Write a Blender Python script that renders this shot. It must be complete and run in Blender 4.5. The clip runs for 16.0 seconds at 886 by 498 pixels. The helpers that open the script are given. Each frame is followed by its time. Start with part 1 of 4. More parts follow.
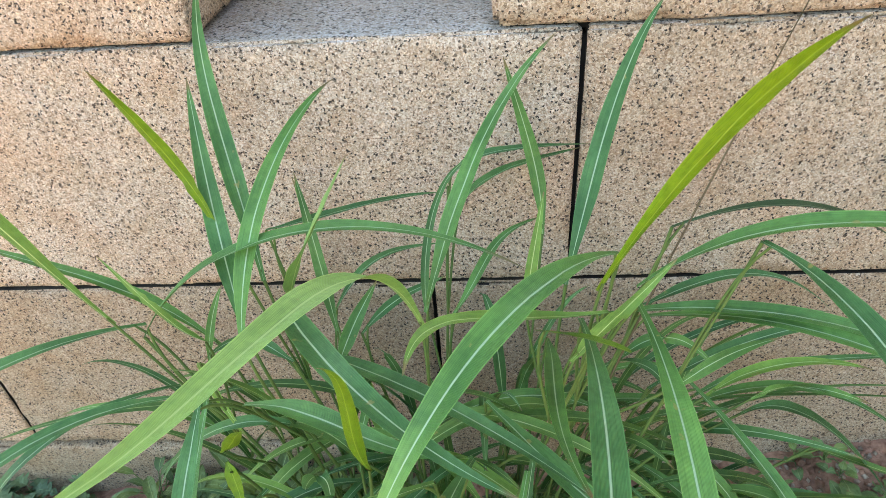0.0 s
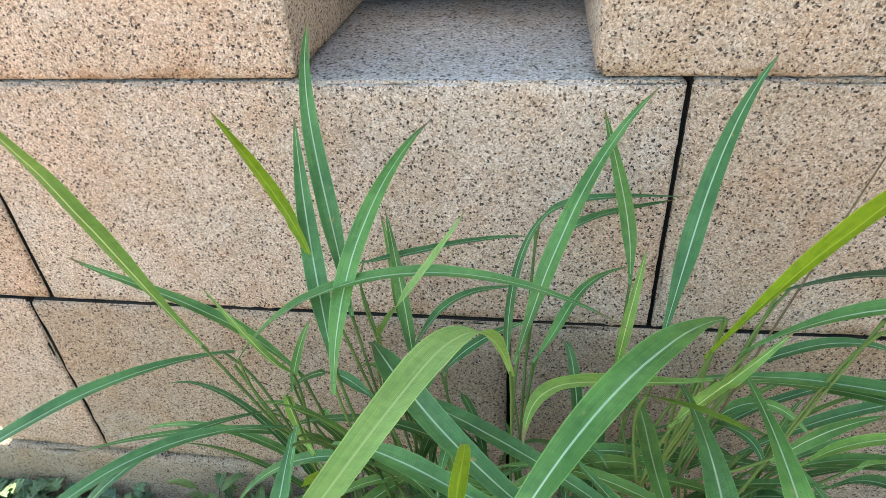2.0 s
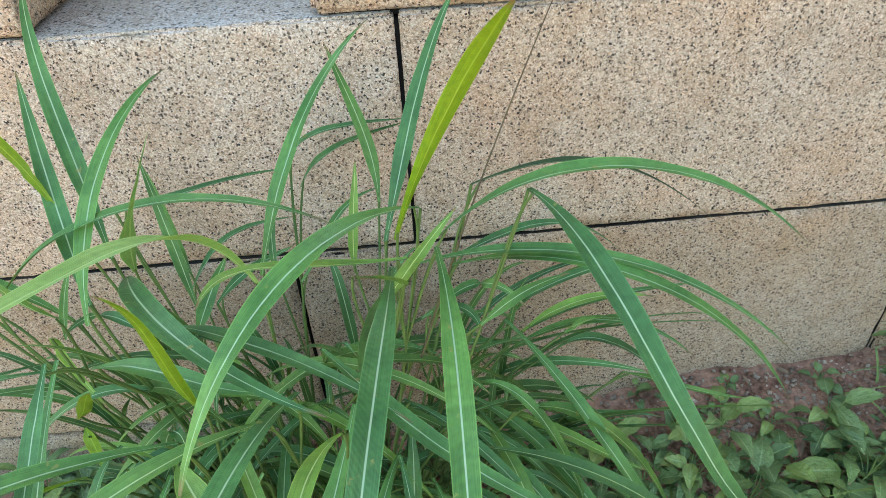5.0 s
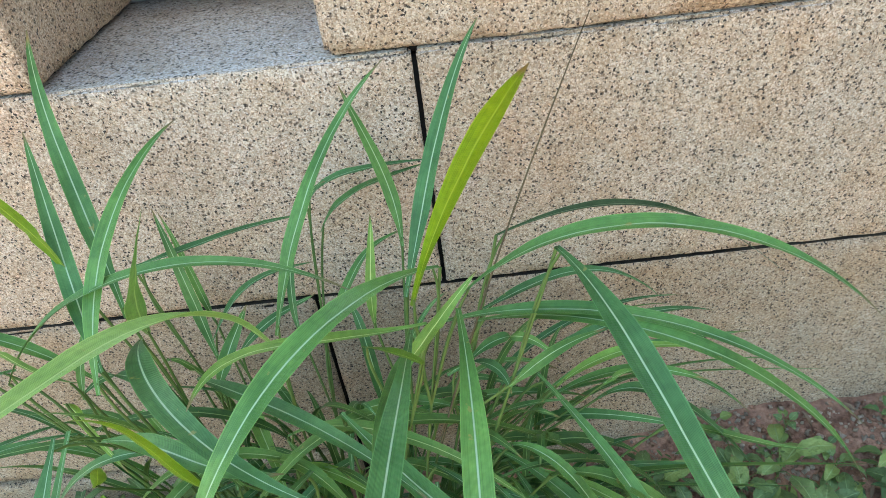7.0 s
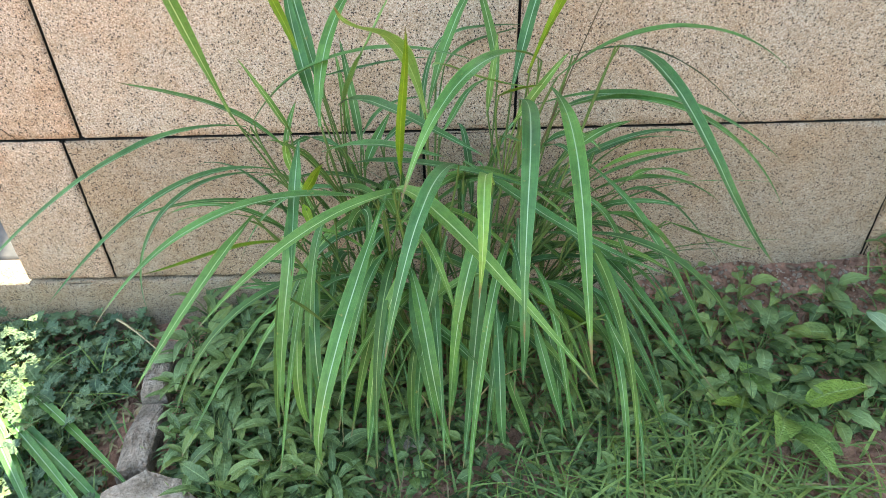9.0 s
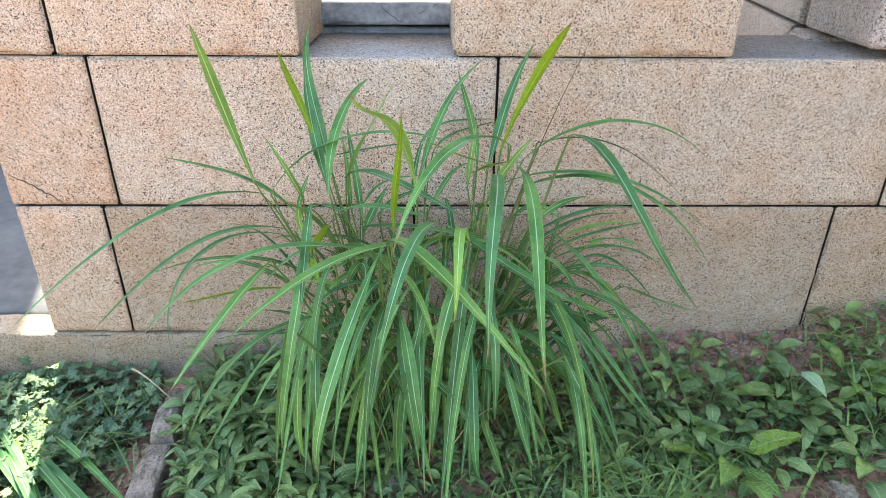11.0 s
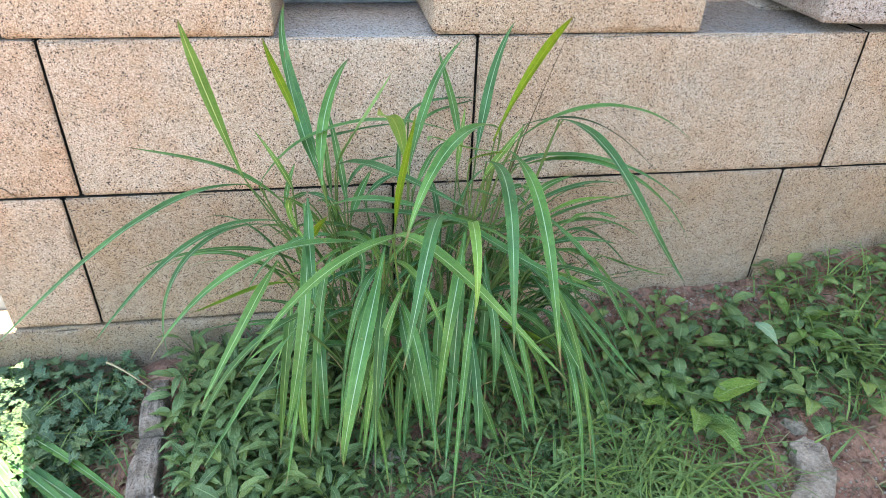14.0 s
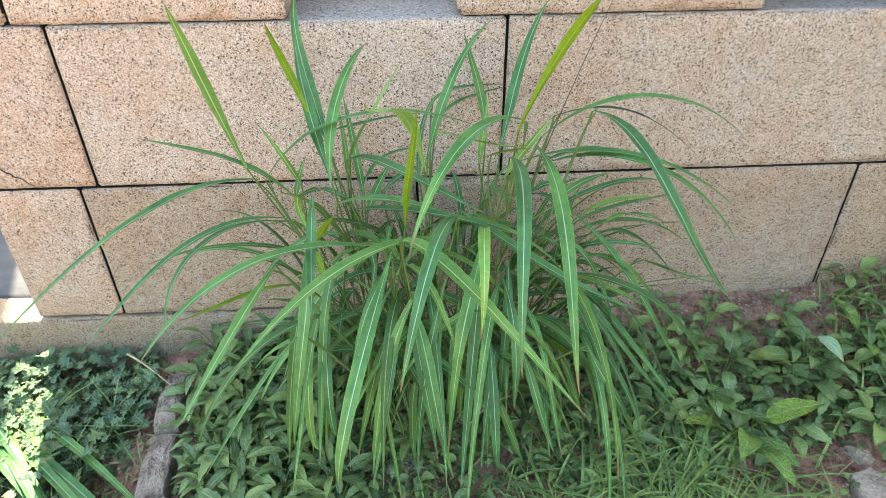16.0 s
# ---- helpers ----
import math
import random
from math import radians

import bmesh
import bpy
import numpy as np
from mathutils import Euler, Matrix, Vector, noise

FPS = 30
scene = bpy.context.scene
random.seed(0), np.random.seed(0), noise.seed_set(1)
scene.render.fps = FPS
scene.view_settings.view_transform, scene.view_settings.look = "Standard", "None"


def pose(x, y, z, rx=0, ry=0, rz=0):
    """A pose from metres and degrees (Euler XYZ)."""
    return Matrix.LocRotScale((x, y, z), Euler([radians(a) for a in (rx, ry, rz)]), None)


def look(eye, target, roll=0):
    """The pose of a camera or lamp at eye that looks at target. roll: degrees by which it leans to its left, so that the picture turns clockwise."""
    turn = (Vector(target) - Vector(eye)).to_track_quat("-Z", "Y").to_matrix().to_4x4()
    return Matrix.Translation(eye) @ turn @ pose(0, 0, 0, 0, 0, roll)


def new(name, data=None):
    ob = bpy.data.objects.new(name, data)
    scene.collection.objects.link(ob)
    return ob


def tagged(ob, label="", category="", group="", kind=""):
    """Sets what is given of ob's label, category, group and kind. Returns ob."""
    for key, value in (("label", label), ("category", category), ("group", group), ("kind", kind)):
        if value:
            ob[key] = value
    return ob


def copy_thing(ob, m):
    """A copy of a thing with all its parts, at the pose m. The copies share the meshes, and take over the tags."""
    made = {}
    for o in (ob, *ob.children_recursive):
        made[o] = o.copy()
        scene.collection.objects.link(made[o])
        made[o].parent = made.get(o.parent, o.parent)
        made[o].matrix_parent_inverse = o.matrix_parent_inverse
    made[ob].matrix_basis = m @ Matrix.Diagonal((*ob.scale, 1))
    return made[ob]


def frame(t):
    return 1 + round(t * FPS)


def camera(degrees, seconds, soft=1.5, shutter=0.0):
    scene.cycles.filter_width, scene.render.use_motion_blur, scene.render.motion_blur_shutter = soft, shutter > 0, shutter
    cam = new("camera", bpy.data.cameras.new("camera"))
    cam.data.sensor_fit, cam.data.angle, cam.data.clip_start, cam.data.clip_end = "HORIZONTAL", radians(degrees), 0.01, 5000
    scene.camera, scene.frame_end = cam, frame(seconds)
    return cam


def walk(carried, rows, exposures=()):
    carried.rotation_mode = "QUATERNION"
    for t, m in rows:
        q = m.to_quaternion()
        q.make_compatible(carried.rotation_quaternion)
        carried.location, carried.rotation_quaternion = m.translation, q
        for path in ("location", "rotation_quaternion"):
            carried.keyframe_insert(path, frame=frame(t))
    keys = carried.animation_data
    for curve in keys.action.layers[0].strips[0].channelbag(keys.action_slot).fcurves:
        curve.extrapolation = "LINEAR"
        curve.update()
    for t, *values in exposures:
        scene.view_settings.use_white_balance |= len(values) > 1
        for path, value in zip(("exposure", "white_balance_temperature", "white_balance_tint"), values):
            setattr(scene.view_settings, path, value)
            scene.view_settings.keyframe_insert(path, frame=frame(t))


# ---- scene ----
cam = camera(68.7, 16.0, soft=0.65)
PATH = [
    (0, (0.047, 0.040, 0.987), (-0.099, 1.633, -0.214), -4.5),
    (0.5, (0.052, 0.073, 0.995), (-0.109, 1.682, -0.181), -4.9),
    (1, (0.047, 0.087, 1.012), (-0.140, 1.721, -0.124), -3.7),
    (1.5, (0.040, 0.077, 1.005), (-0.202, 1.700, -0.138), -4.4),
    (2, (-0.004, 0.053, 1.011), (-0.278, 1.668, -0.136), -3.7),
    (2.5, (-0.029, 0.020, 1.001), (-0.282, 1.646, -0.135), -2.5),
    (3, (-0.017, -0.008, 0.994), (-0.145, 1.630, -0.146), -1.4),
    (3.5, (-0.006, -0.028, 1.003), (-0.098, 1.616, -0.133), -1.3),
    (4, (0.032, -0.065, 1.005), (0.015, 1.554, -0.170), -0.9),
    (4.5, (0.072, -0.084, 1.000), (0.194, 1.510, -0.203), 0.2),
    (5, (0.150, -0.045, 1.004), (0.233, 1.528, -0.229), -3.3),
    (5.2, (0.180, -0.026, 1.009), (0.222, 1.546, -0.226), -4.8),
    (7.3, (0.178, 0.026, 1.022), (0.118, 1.610, -0.197), -7.4),
    (7.5, (0.135, -0.035, 1.026), (0.087, 1.588, -0.142), -5.8),
    (8, (0.042, -0.209, 1.023), (-0.008, 1.457, -0.082), -4.0),
    (8.5, (-0.000, -0.371, 0.994), (-0.006, 1.066, -0.005), -2.1),
    (8.7, (-0.000, -0.414, 0.985), (0.001, 0.998, -0.049), -1.7),
    (10.8, (0.037, -0.701, 1.008), (0.002, 1.093, 0.124), 0.3),
    (11, (0.014, -0.681, 1.017), (0.042, 1.103, 0.113), 0.4),
    (11.5, (0.003, -0.653, 1.015), (0.100, 1.100, 0.056), 1.2),
    (12, (-0.053, -0.652, 1.009), (0.047, 1.093, 0.036), 1.8),
    (12.5, (-0.149, -0.666, 1.039), (0.023, 1.093, 0.104), 3.3),
    (13, (-0.189, -0.679, 1.074), (0.070, 1.032, 0.072), 2.9),
    (13.5, (-0.177, -0.678, 1.085), (0.085, 0.976, -0.008), 2.3),
    (14, (-0.131, -0.644, 1.104), (0.140, 1.026, 0.038), 1.8),
    (14.5, (-0.090, -0.602, 1.120), (0.092, 1.043, -0.003), 0.1),
    (15, (-0.045, -0.565, 1.113), (0.050, 1.054, -0.057), -0.9),
    (15.5, (-0.000, -0.550, 1.084), (0.016, 1.080, -0.076), -1.5),
    (16, (-0.040, -0.543, 1.088), (0.042, 1.109, -0.037), -0.5),
]
walk(cam, [(t, look(eye, target, roll)) for t, eye, target, roll in PATH], [(0, 3.15, 7800, 3), (3, 3.0, 7250, 2), (5.2, 3.15, 7400, -1), (7.5, 3.1, 7350, -1), (8.5, 3.1, 7550, 1), (11, 3.15, 6950, 7), (16, 3.2, 7250, 5)])


# ---- world and light ----
SUN_EL, SUN_AZ = radians(56), radians(-19.3)
world = bpy.data.worlds.new("sky")
scene.world = world
world.use_nodes = True
wn = world.node_tree.nodes
sky = wn.new("ShaderNodeTexSky")
sky.sky_type, sky.sun_disc = "NISHITA", False
sky.sun_elevation, sky.sun_rotation = SUN_EL, SUN_AZ
sky.air_density, sky.dust_density = 1.0, 1.3
wn["Background"].inputs["Strength"].default_value = 0.13
world.node_tree.links.new(sky.outputs[0], wn["Background"].inputs[0])
sun_data = bpy.data.lights.new("sun", "SUN")
sun_data.energy, sun_data.angle, sun_data.color = 4.0, radians(0.5), (1.0, 0.95, 0.86)
sun = new("sun", sun_data)
SUN_DIR = Vector((math.sin(SUN_AZ) * math.cos(SUN_EL), math.cos(SUN_AZ) * math.cos(SUN_EL), math.sin(SUN_EL)))
sun.matrix_world = look(SUN_DIR * 20, (0, 0, 0))


# ---- materials ----
def material(name, rough=0.8, spec=0.3):
    m = bpy.data.materials.new(name)
    m.use_nodes = True
    nt = m.node_tree
    b = nt.nodes["Principled BSDF"]
    b.inputs["Roughness"].default_value = rough
    b.inputs["Specular IOR Level"].default_value = spec
    return m, nt, b


def node(nt, kind, **sets):
    n = nt.nodes.new(kind)
    for k, v in sets.items():
        n.inputs[k.replace("_", " ")].default_value = v
    return n


def ramp(nt, fac, stops, interp="LINEAR"):
    r = nt.nodes.new("ShaderNodeValToRGB")
    r.color_ramp.interpolation = interp
    el = r.color_ramp.elements
    while len(el) < len(stops):
        el.new(0.5)
    for e, (p, c) in zip(el, stops):
        e.position, e.color = p, (*c, 1)
    nt.links.new(fac, r.inputs[0])
    return r.outputs[0]


def mix(nt, fac, a, b, blend="MIX"):
    n = nt.nodes.new("ShaderNodeMix")
    n.data_type, n.blend_type = "RGBA", blend
    for sock, v in ((n.inputs[0], fac), (n.inputs[6], a), (n.inputs[7], b)):
        if isinstance(v, (int, float)):
            sock.default_value = v
        elif isinstance(v, tuple):
            sock.default_value = (*v, 1)
        else:
            nt.links.new(v, sock)
    return n.outputs[2]


def bump(nt, b, height, strength, distance):
    n = node(nt, "ShaderNodeBump", Strength=strength, Distance=distance)
    nt.links.new(height, n.inputs["Height"])
    nt.links.new(n.outputs[0], b.inputs["Normal"])


def granite(name, tone, pink, grain=1.0, dark=0.08):
    """Coarse-grained granite: feldspar and quartz grains with black mica specks, slow tints, rough-dressed relief."""
    m, nt, b = material(name, 0.6, 0.45)
    co = nt.nodes.new("ShaderNodeTexCoord").outputs["Object"]
    info = nt.nodes.new("ShaderNodeObjectInfo").outputs["Random"]
    warp = node(nt, "ShaderNodeTexNoise", Scale=500.0 * grain, Detail=2.0)
    nt.links.new(co, warp.inputs["Vector"])
    bent = nt.nodes.new("ShaderNodeMix")
    bent.data_type, bent.blend_type = "RGBA", "LINEAR_LIGHT"
    bent.inputs[0].default_value = 0.002 / grain
    nt.links.new(co, bent.inputs[6])
    nt.links.new(warp.outputs["Color"], bent.inputs[7])
    v = node(nt, "ShaderNodeTexVoronoi", Scale=620.0 * grain)
    v2 = node(nt, "ShaderNodeTexVoronoi", Scale=450.0 * grain)
    n1 = node(nt, "ShaderNodeTexNoise", Scale=4.0, Detail=5.0, Roughness=0.6)
    n3 = node(nt, "ShaderNodeTexNoise", Scale=22.0, Detail=4.0)
    n2 = node(nt, "ShaderNodeTexNoise", Scale=150.0 * grain, Detail=4.0, Roughness=0.75)
    v3 = node(nt, "ShaderNodeTexVoronoi", Scale=185.0 * grain)  # larger mica clusters and feldspar crystals
    for x in (v, v2, v3):
        nt.links.new(bent.outputs[2], x.inputs["Vector"])
    for x in (n1, n2, n3):
        nt.links.new(co, x.inputs["Vector"])
    sep = nt.nodes.new("ShaderNodeSeparateColor")
    nt.links.new(v.outputs["Color"], sep.inputs[0])
    sep2 = nt.nodes.new("ShaderNodeSeparateColor")
    nt.links.new(v2.outputs["Color"], sep2.inputs[0])
    a = tone
    grains = ramp(nt, sep.outputs[0], [
        (0.0, (a[0] * 0.52, a[1] * 0.44, a[2] * 0.37)), (0.12, (a[0] * 0.80, a[1] * 0.68, a[2] * 0.57)),
        (0.34, (a[0] * 0.92, a[1] * 0.89, a[2] * 0.84)), (0.62, (a[0] * 1.18, a[1] * 1.1, a[2] * 1.0)), (0.82, (a[0] * 1.32, a[1] * 1.34, a[2] * 1.34))], "CONSTANT")
    specks = ramp(nt, sep2.outputs[1], [(0.0, (0.045, 0.042, 0.04)), (dark * 0.65, (0.28, 0.25, 0.22)), (dark, (1, 1, 1))], "CONSTANT")
    sep3 = nt.nodes.new("ShaderNodeSeparateColor")
    nt.links.new(v3.outputs["Color"], sep3.inputs[0])
    near = ramp(nt, v3.outputs["Distance"], [(0.30, (1, 1, 1)), (0.48, (0, 0, 0))])
    big = mix(nt, near, (1, 1, 1), ramp(nt, sep3.outputs[0], [(0.0, (0.17, 0.15, 0.14)), (0.075, (0.70, 0.66, 0.62)), (0.27, (1, 1, 1)), (0.72, (1.18, 1.17, 1.15))], "CONSTANT"))
    cloud = ramp(nt, n1.outputs["Fac"], [(0.3, pink), (0.5, (1, 0.98, 0.94)), (0.7, (0.93, 0.96, 0.97))])
    stain = ramp(nt, n3.outputs["Fac"], [(0.3, (0.84, 0.77, 0.68)), (0.6, (1, 1, 1))])
    col = mix(nt, 1.0, grains, specks, "MULTIPLY")
    col = mix(nt, 0.9, col, big, "MULTIPLY")
    col = mix(nt, 0.9, col, cloud, "MULTIPLY")
    col = mix(nt, 0.7, col, stain, "MULTIPLY")
    tint = ramp(nt, info, [(0.0, (1.0, 0.95, 0.89)), (0.5, (0.97, 0.96, 0.94)), (1.0, (1.0, 0.93, 0.87))])
    col = mix(nt, 0.7, col, tint, "MULTIPLY")
    nt.links.new(col, b.inputs["Base Color"])
    bump(nt, b, n2.outputs["Fac"], 1.0, 0.008)
    return m


MAT_GRANITE = granite("pink_granite", (0.515, 0.468, 0.405), (1.0, 0.86, 0.74))
MAT_LIGHT = granite("light_pink_granite", (0.57, 0.508, 0.443), (1.0, 0.86, 0.75))
MAT_TAN = granite("tan_granite", (0.425, 0.372, 0.308), (1.0, 0.87, 0.72))
MAT_BASE = granite("dirty_granite", (0.37, 0.315, 0.25), (0.95, 0.8, 0.62), 1.0, 0.05)
MAT_ROSE = granite("rose_granite", (0.57, 0.465, 0.38), (1.0, 0.82, 0.68))
MAT_GREY = granite("grey_granite", (0.43, 0.43, 0.445), (0.9, 0.9, 0.93), 0.8)


def simple(name, c1, c2, scale, rough=0.9, bumpy=0.5, dist=0.01):
    m, nt, b = material(name, rough, 0.2)
    co = nt.nodes.new("ShaderNodeTexCoord").outputs["Object"]
    n = node(nt, "ShaderNodeTexNoise", Scale=scale, Detail=8.0, Roughness=0.65)
    n2 = node(nt, "ShaderNodeTexNoise", Scale=scale * 0.15, Detail=3.0)
    for x in (n, n2):
        nt.links.new(co, x.inputs["Vector"])
    f = mix(nt, 0.5, n.outputs["Color"], n2.outputs["Color"])
    nt.links.new(ramp(nt, f, [(0.40, c1), (0.60, c2)]), b.inputs["Base Color"])
    bump(nt, b, n.outputs["Fac"], bumpy, dist)
    return m


MAT_SOIL = simple("red_soil", (0.13, 0.066, 0.045), (0.46, 0.265, 0.185), 90, 0.95, 1.0, 0.010)
# near-black: deep shade of the open joints put into the colour; also fills cracks
MAT_CORE = simple("gap_shade", (0.005, 0.0045, 0.004), (0.014, 0.012, 0.01), 60)
# joint faces: grime, plus the narrow gap's shade painted into the colour
MAT_JOINT_SHADE = simple("joint_shade_grime", (0.012, 0.010, 0.008), (0.035, 0.03, 0.024), 60)
MAT_SLAB = simple("weathered_grey_stone", (0.16, 0.165, 0.18), (0.42, 0.425, 0.445), 60, 0.8, 0.8, 0.01)
MAT_TERRACE = simple("grey_concrete", (0.07, 0.07, 0.068), (0.12, 0.115, 0.11), 25, 0.85, 0.3, 0.004)
MAT_PLASTER = simple("plain_plaster", (0.30, 0.29, 0.27), (0.36, 0.35, 0.33), 3)


def leaf_material(name, base, light, rib=(0.35, 0.49, 0.31), rough=0.4, crinkle=0.0, single=False):
    """Blade with a pale midrib and fine long veins; UV: u across the blade, v along it."""
    m, nt, b = material(name, rough, 0.3)
    uv = nt.nodes.new("ShaderNodeTexCoord").outputs["UV"]
    obj = nt.nodes.new("ShaderNodeTexCoord").outputs["Object"]
    sep = nt.nodes.new("ShaderNodeSeparateXYZ")
    nt.links.new(uv, sep.inputs[0])
    c = nt.nodes.new("ShaderNodeMath")
    c.operation = "SUBTRACT"
    nt.links.new(sep.outputs[0], c.inputs[0])
    c.inputs[1].default_value = 0.5
    d = nt.nodes.new("ShaderNodeMath")
    d.operation = "ABSOLUTE"
    nt.links.new(c.outputs[0], d.inputs[0])
    ribf = ramp(nt, d.outputs[0], [(0.0, (0.95, 0.95, 0.95)), (0.020, (0.85, 0.85, 0.85)), (0.046, (0, 0, 0))])
    w = node(nt, "ShaderNodeTexWave", Scale=9.0, Distortion=0.0)
    w.bands_direction = "X"
    nt.links.new(uv, w.inputs["Vector"])
    n = node(nt, "ShaderNodeTexNoise", Scale=14.0, Detail=5.0, Roughness=0.6)
    nt.links.new(obj, n.inputs["Vector"])
    col = ramp(nt, n.outputs["Fac"], [(0.32, base), (0.68, light)])
    col = mix(nt, 0.4, col, ramp(nt, w.outputs["Color"], [(0.0, (0.45, 0.5, 0.45)), (0.7, (1.05, 1.05, 1.05))]), "MULTIPLY")
    fine = node(nt, "ShaderNodeTexNoise", Scale=160.0, Detail=3.0)
    nt.links.new(obj, fine.inputs["Vector"])
    col = mix(nt, 0.25 if crinkle else 0.5, col, ramp(nt, fine.outputs["Fac"], [(0.35, (0.72, 0.75, 0.7)), (0.6, (1.05, 1.05, 1.0))]), "MULTIPLY")
    if not crinkle:
        long = nt.nodes.new("ShaderNodeMapping")  # streaks that run along the blade
        long.inputs["Scale"].default_value = (34, 5, 1)
        nt.links.new(uv, long.inputs["Vector"])
        streak = node(nt, "ShaderNodeTexNoise", Scale=1.0, Detail=4.0, Roughness=0.7)
        nt.links.new(long.outputs[0], streak.inputs["Vector"])
        col = mix(nt, 0.8, col, ramp(nt, streak.outputs["Fac"], [(0.32, (0.62, 0.68, 0.62)), (0.5, (1, 1, 1)), (0.7, (1.25, 1.22, 1.15))]), "MULTIPLY")
        margin = ramp(nt, d.outputs[0], [(0.455, (0, 0, 0)), (0.49, (0.45, 0.45, 0.45))])
        col = mix(nt, margin, col, (light[0] * 1.9, light[1] * 1.6, light[2] * 1.7))
    info = nt.nodes.new("ShaderNodeNewGeometry").outputs["Random Per Island"] if single else nt.nodes.new("ShaderNodeObjectInfo").outputs["Random"]
    var = ramp(nt, info, [(0.0, (0.70, 0.77, 0.84)), (0.5, (0.98, 1.0, 1.0)), (1.0, (1.28, 1.18, 0.90))])
    col = mix(nt, 1.0, col, var, "MULTIPLY")
    col = mix(nt, ribf, col, rib)
    along = nt.nodes.new("ShaderNodeMath")  # withered tip, further down on some blades
    along.operation = "MULTIPLY_ADD"
    nt.links.new(info, along.inputs[0])
    along.inputs[1].default_value = 0.05
    nt.links.new(sep.outputs[1], along.inputs[2])
    if not crinkle:
        spots = node(nt, "ShaderNodeTexNoise", Scale=75.0, Detail=3.0)  # few yellow-brown blemishes
        nt.links.new(obj, spots.inputs["Vector"])
        col = mix(nt, ramp(nt, spots.outputs["Fac"], [(0.70, (0, 0, 0)), (0.745, (0.6, 0.6, 0.6))]), col, (0.30, 0.26, 0.08))
    wither = ramp(nt, along.outputs[0], [(0.955, (0, 0, 0)), (0.995, (0.85, 0.85, 0.85))])
    col = mix(nt, wither, col, (0.20, 0.14, 0.07))
    nt.links.new(col, b.inputs["Base Color"])
    if crinkle:
        bump(nt, b, ramp(nt, fine.outputs["Fac"], [(0.3, (0, 0, 0)), (0.7, (1, 1, 1))]), crinkle, 0.004)
    else:
        bump(nt, b, w.outputs["Fac"], 0.35, 0.0015)
    t = nt.nodes.new("ShaderNodeBsdfTranslucent")
    nt.links.new(mix(nt, 1.0, col, (1.1, 1.25, 0.5), "MULTIPLY"), t.inputs[0])
    ms = nt.nodes.new("ShaderNodeMixShader")
    ms.inputs[0].default_value = 0.14
    nt.links.new(b.outputs[0], ms.inputs[1])
    nt.links.new(t.outputs[0], ms.inputs[2])
    nt.links.new(ms.outputs[0], nt.nodes["Material Output"].inputs[0])
    return m


MAT_LEAF = leaf_material("green_blade", (0.044, 0.136, 0.040), (0.112, 0.262, 0.082))
MAT_LOW = leaf_material("lower_blade", (0.050, 0.125, 0.028), (0.105, 0.215, 0.055), rib=(0.30, 0.42, 0.17))
MAT_YOUNG = leaf_material("young_blade", (0.11, 0.220, 0.012), (0.19, 0.305, 0.020), rib=(0.25, 0.37, 0.05))
MAT_MID = leaf_material("fresh_blade", (0.125, 0.26, 0.055), (0.205, 0.365, 0.085), rib=(0.45, 0.58, 0.28))
MAT_WAN = leaf_material("pale_back_blade", (0.19, 0.355, 0.095), (0.275, 0.455, 0.145), rib=(0.36, 0.52, 0.22), rough=0.5)
MAT_DRY = leaf_material("dark_dry_blade", (0.03, 0.065, 0.026), (0.06, 0.11, 0.042), rib=(0.22, 0.28, 0.17), rough=0.5)
MAT_STEM = simple("pale_culm", (0.05, 0.105, 0.026), (0.12, 0.18, 0.05), 30, 0.5, 0.2, 0.002)
MAT_MUG = leaf_material("mugwort_leaf", (0.085, 0.135, 0.072), (0.165, 0.24, 0.125), rib=(0.17, 0.25, 0.13), rough=0.7, crinkle=0.6)
MAT_GRASS = leaf_material("fine_grass_blade", (0.118, 0.198, 0.055), (0.265, 0.375, 0.125), rib=(0.26, 0.37, 0.12), rough=0.45, single=True)
MAT_PALE = leaf_material("pale_leaf", (0.22, 0.33, 0.19), (0.31, 0.42, 0.26), rib=(0.36, 0.46, 0.30), rough=0.6)
MAT_STALK = simple("brown_stalk", (0.07, 0.055, 0.03), (0.14, 0.11, 0.06), 40, 0.8, 0.2, 0.002)
MAT_STRAW = simple("dry_straw", (0.22, 0.17, 0.09), (0.38, 0.31, 0.18), 40, 0.8, 0.2, 0.002)
MAT_ROCK = simple("field_stone", (0.13, 0.105, 0.075), (0.44, 0.365, 0.28), 110, 0.9, 1.0, 0.012)
MAT_STONE = simple("pale_field_stone", (0.19, 0.15, 0.11), (0.55, 0.455, 0.36), 120, 0.9, 1.0, 0.012)
MAT_KERB = simple("rough_tan_stone", (0.15, 0.115, 0.085), (0.45, 0.36, 0.28), 130, 0.95, 1.0, 0.012)
MAT_DEAD = simple("dead_leaf", (0.10, 0.065, 0.04), (0.26, 0.19, 0.13), 50, 0.85, 0.3, 0.002)
MAT_DOCK = leaf_material("dock_leaf", (0.125, 0.215, 0.045), (0.225, 0.345, 0.085), rib=(0.26, 0.36, 0.13), rough=0.4, crinkle=0.8)
MAT_WEED = leaf_material("weed_leaf", (0.102, 0.162, 0.056), (0.205, 0.290, 0.108), rib=(0.22, 0.31, 0.13), rough=0.42, crinkle=0.4)
MAT_COVER = leaf_material("creeping_leaf", (0.050, 0.092, 0.034), (0.115, 0.185, 0.068), rib=(0.13, 0.20, 0.08), rough=0.5, single=True)


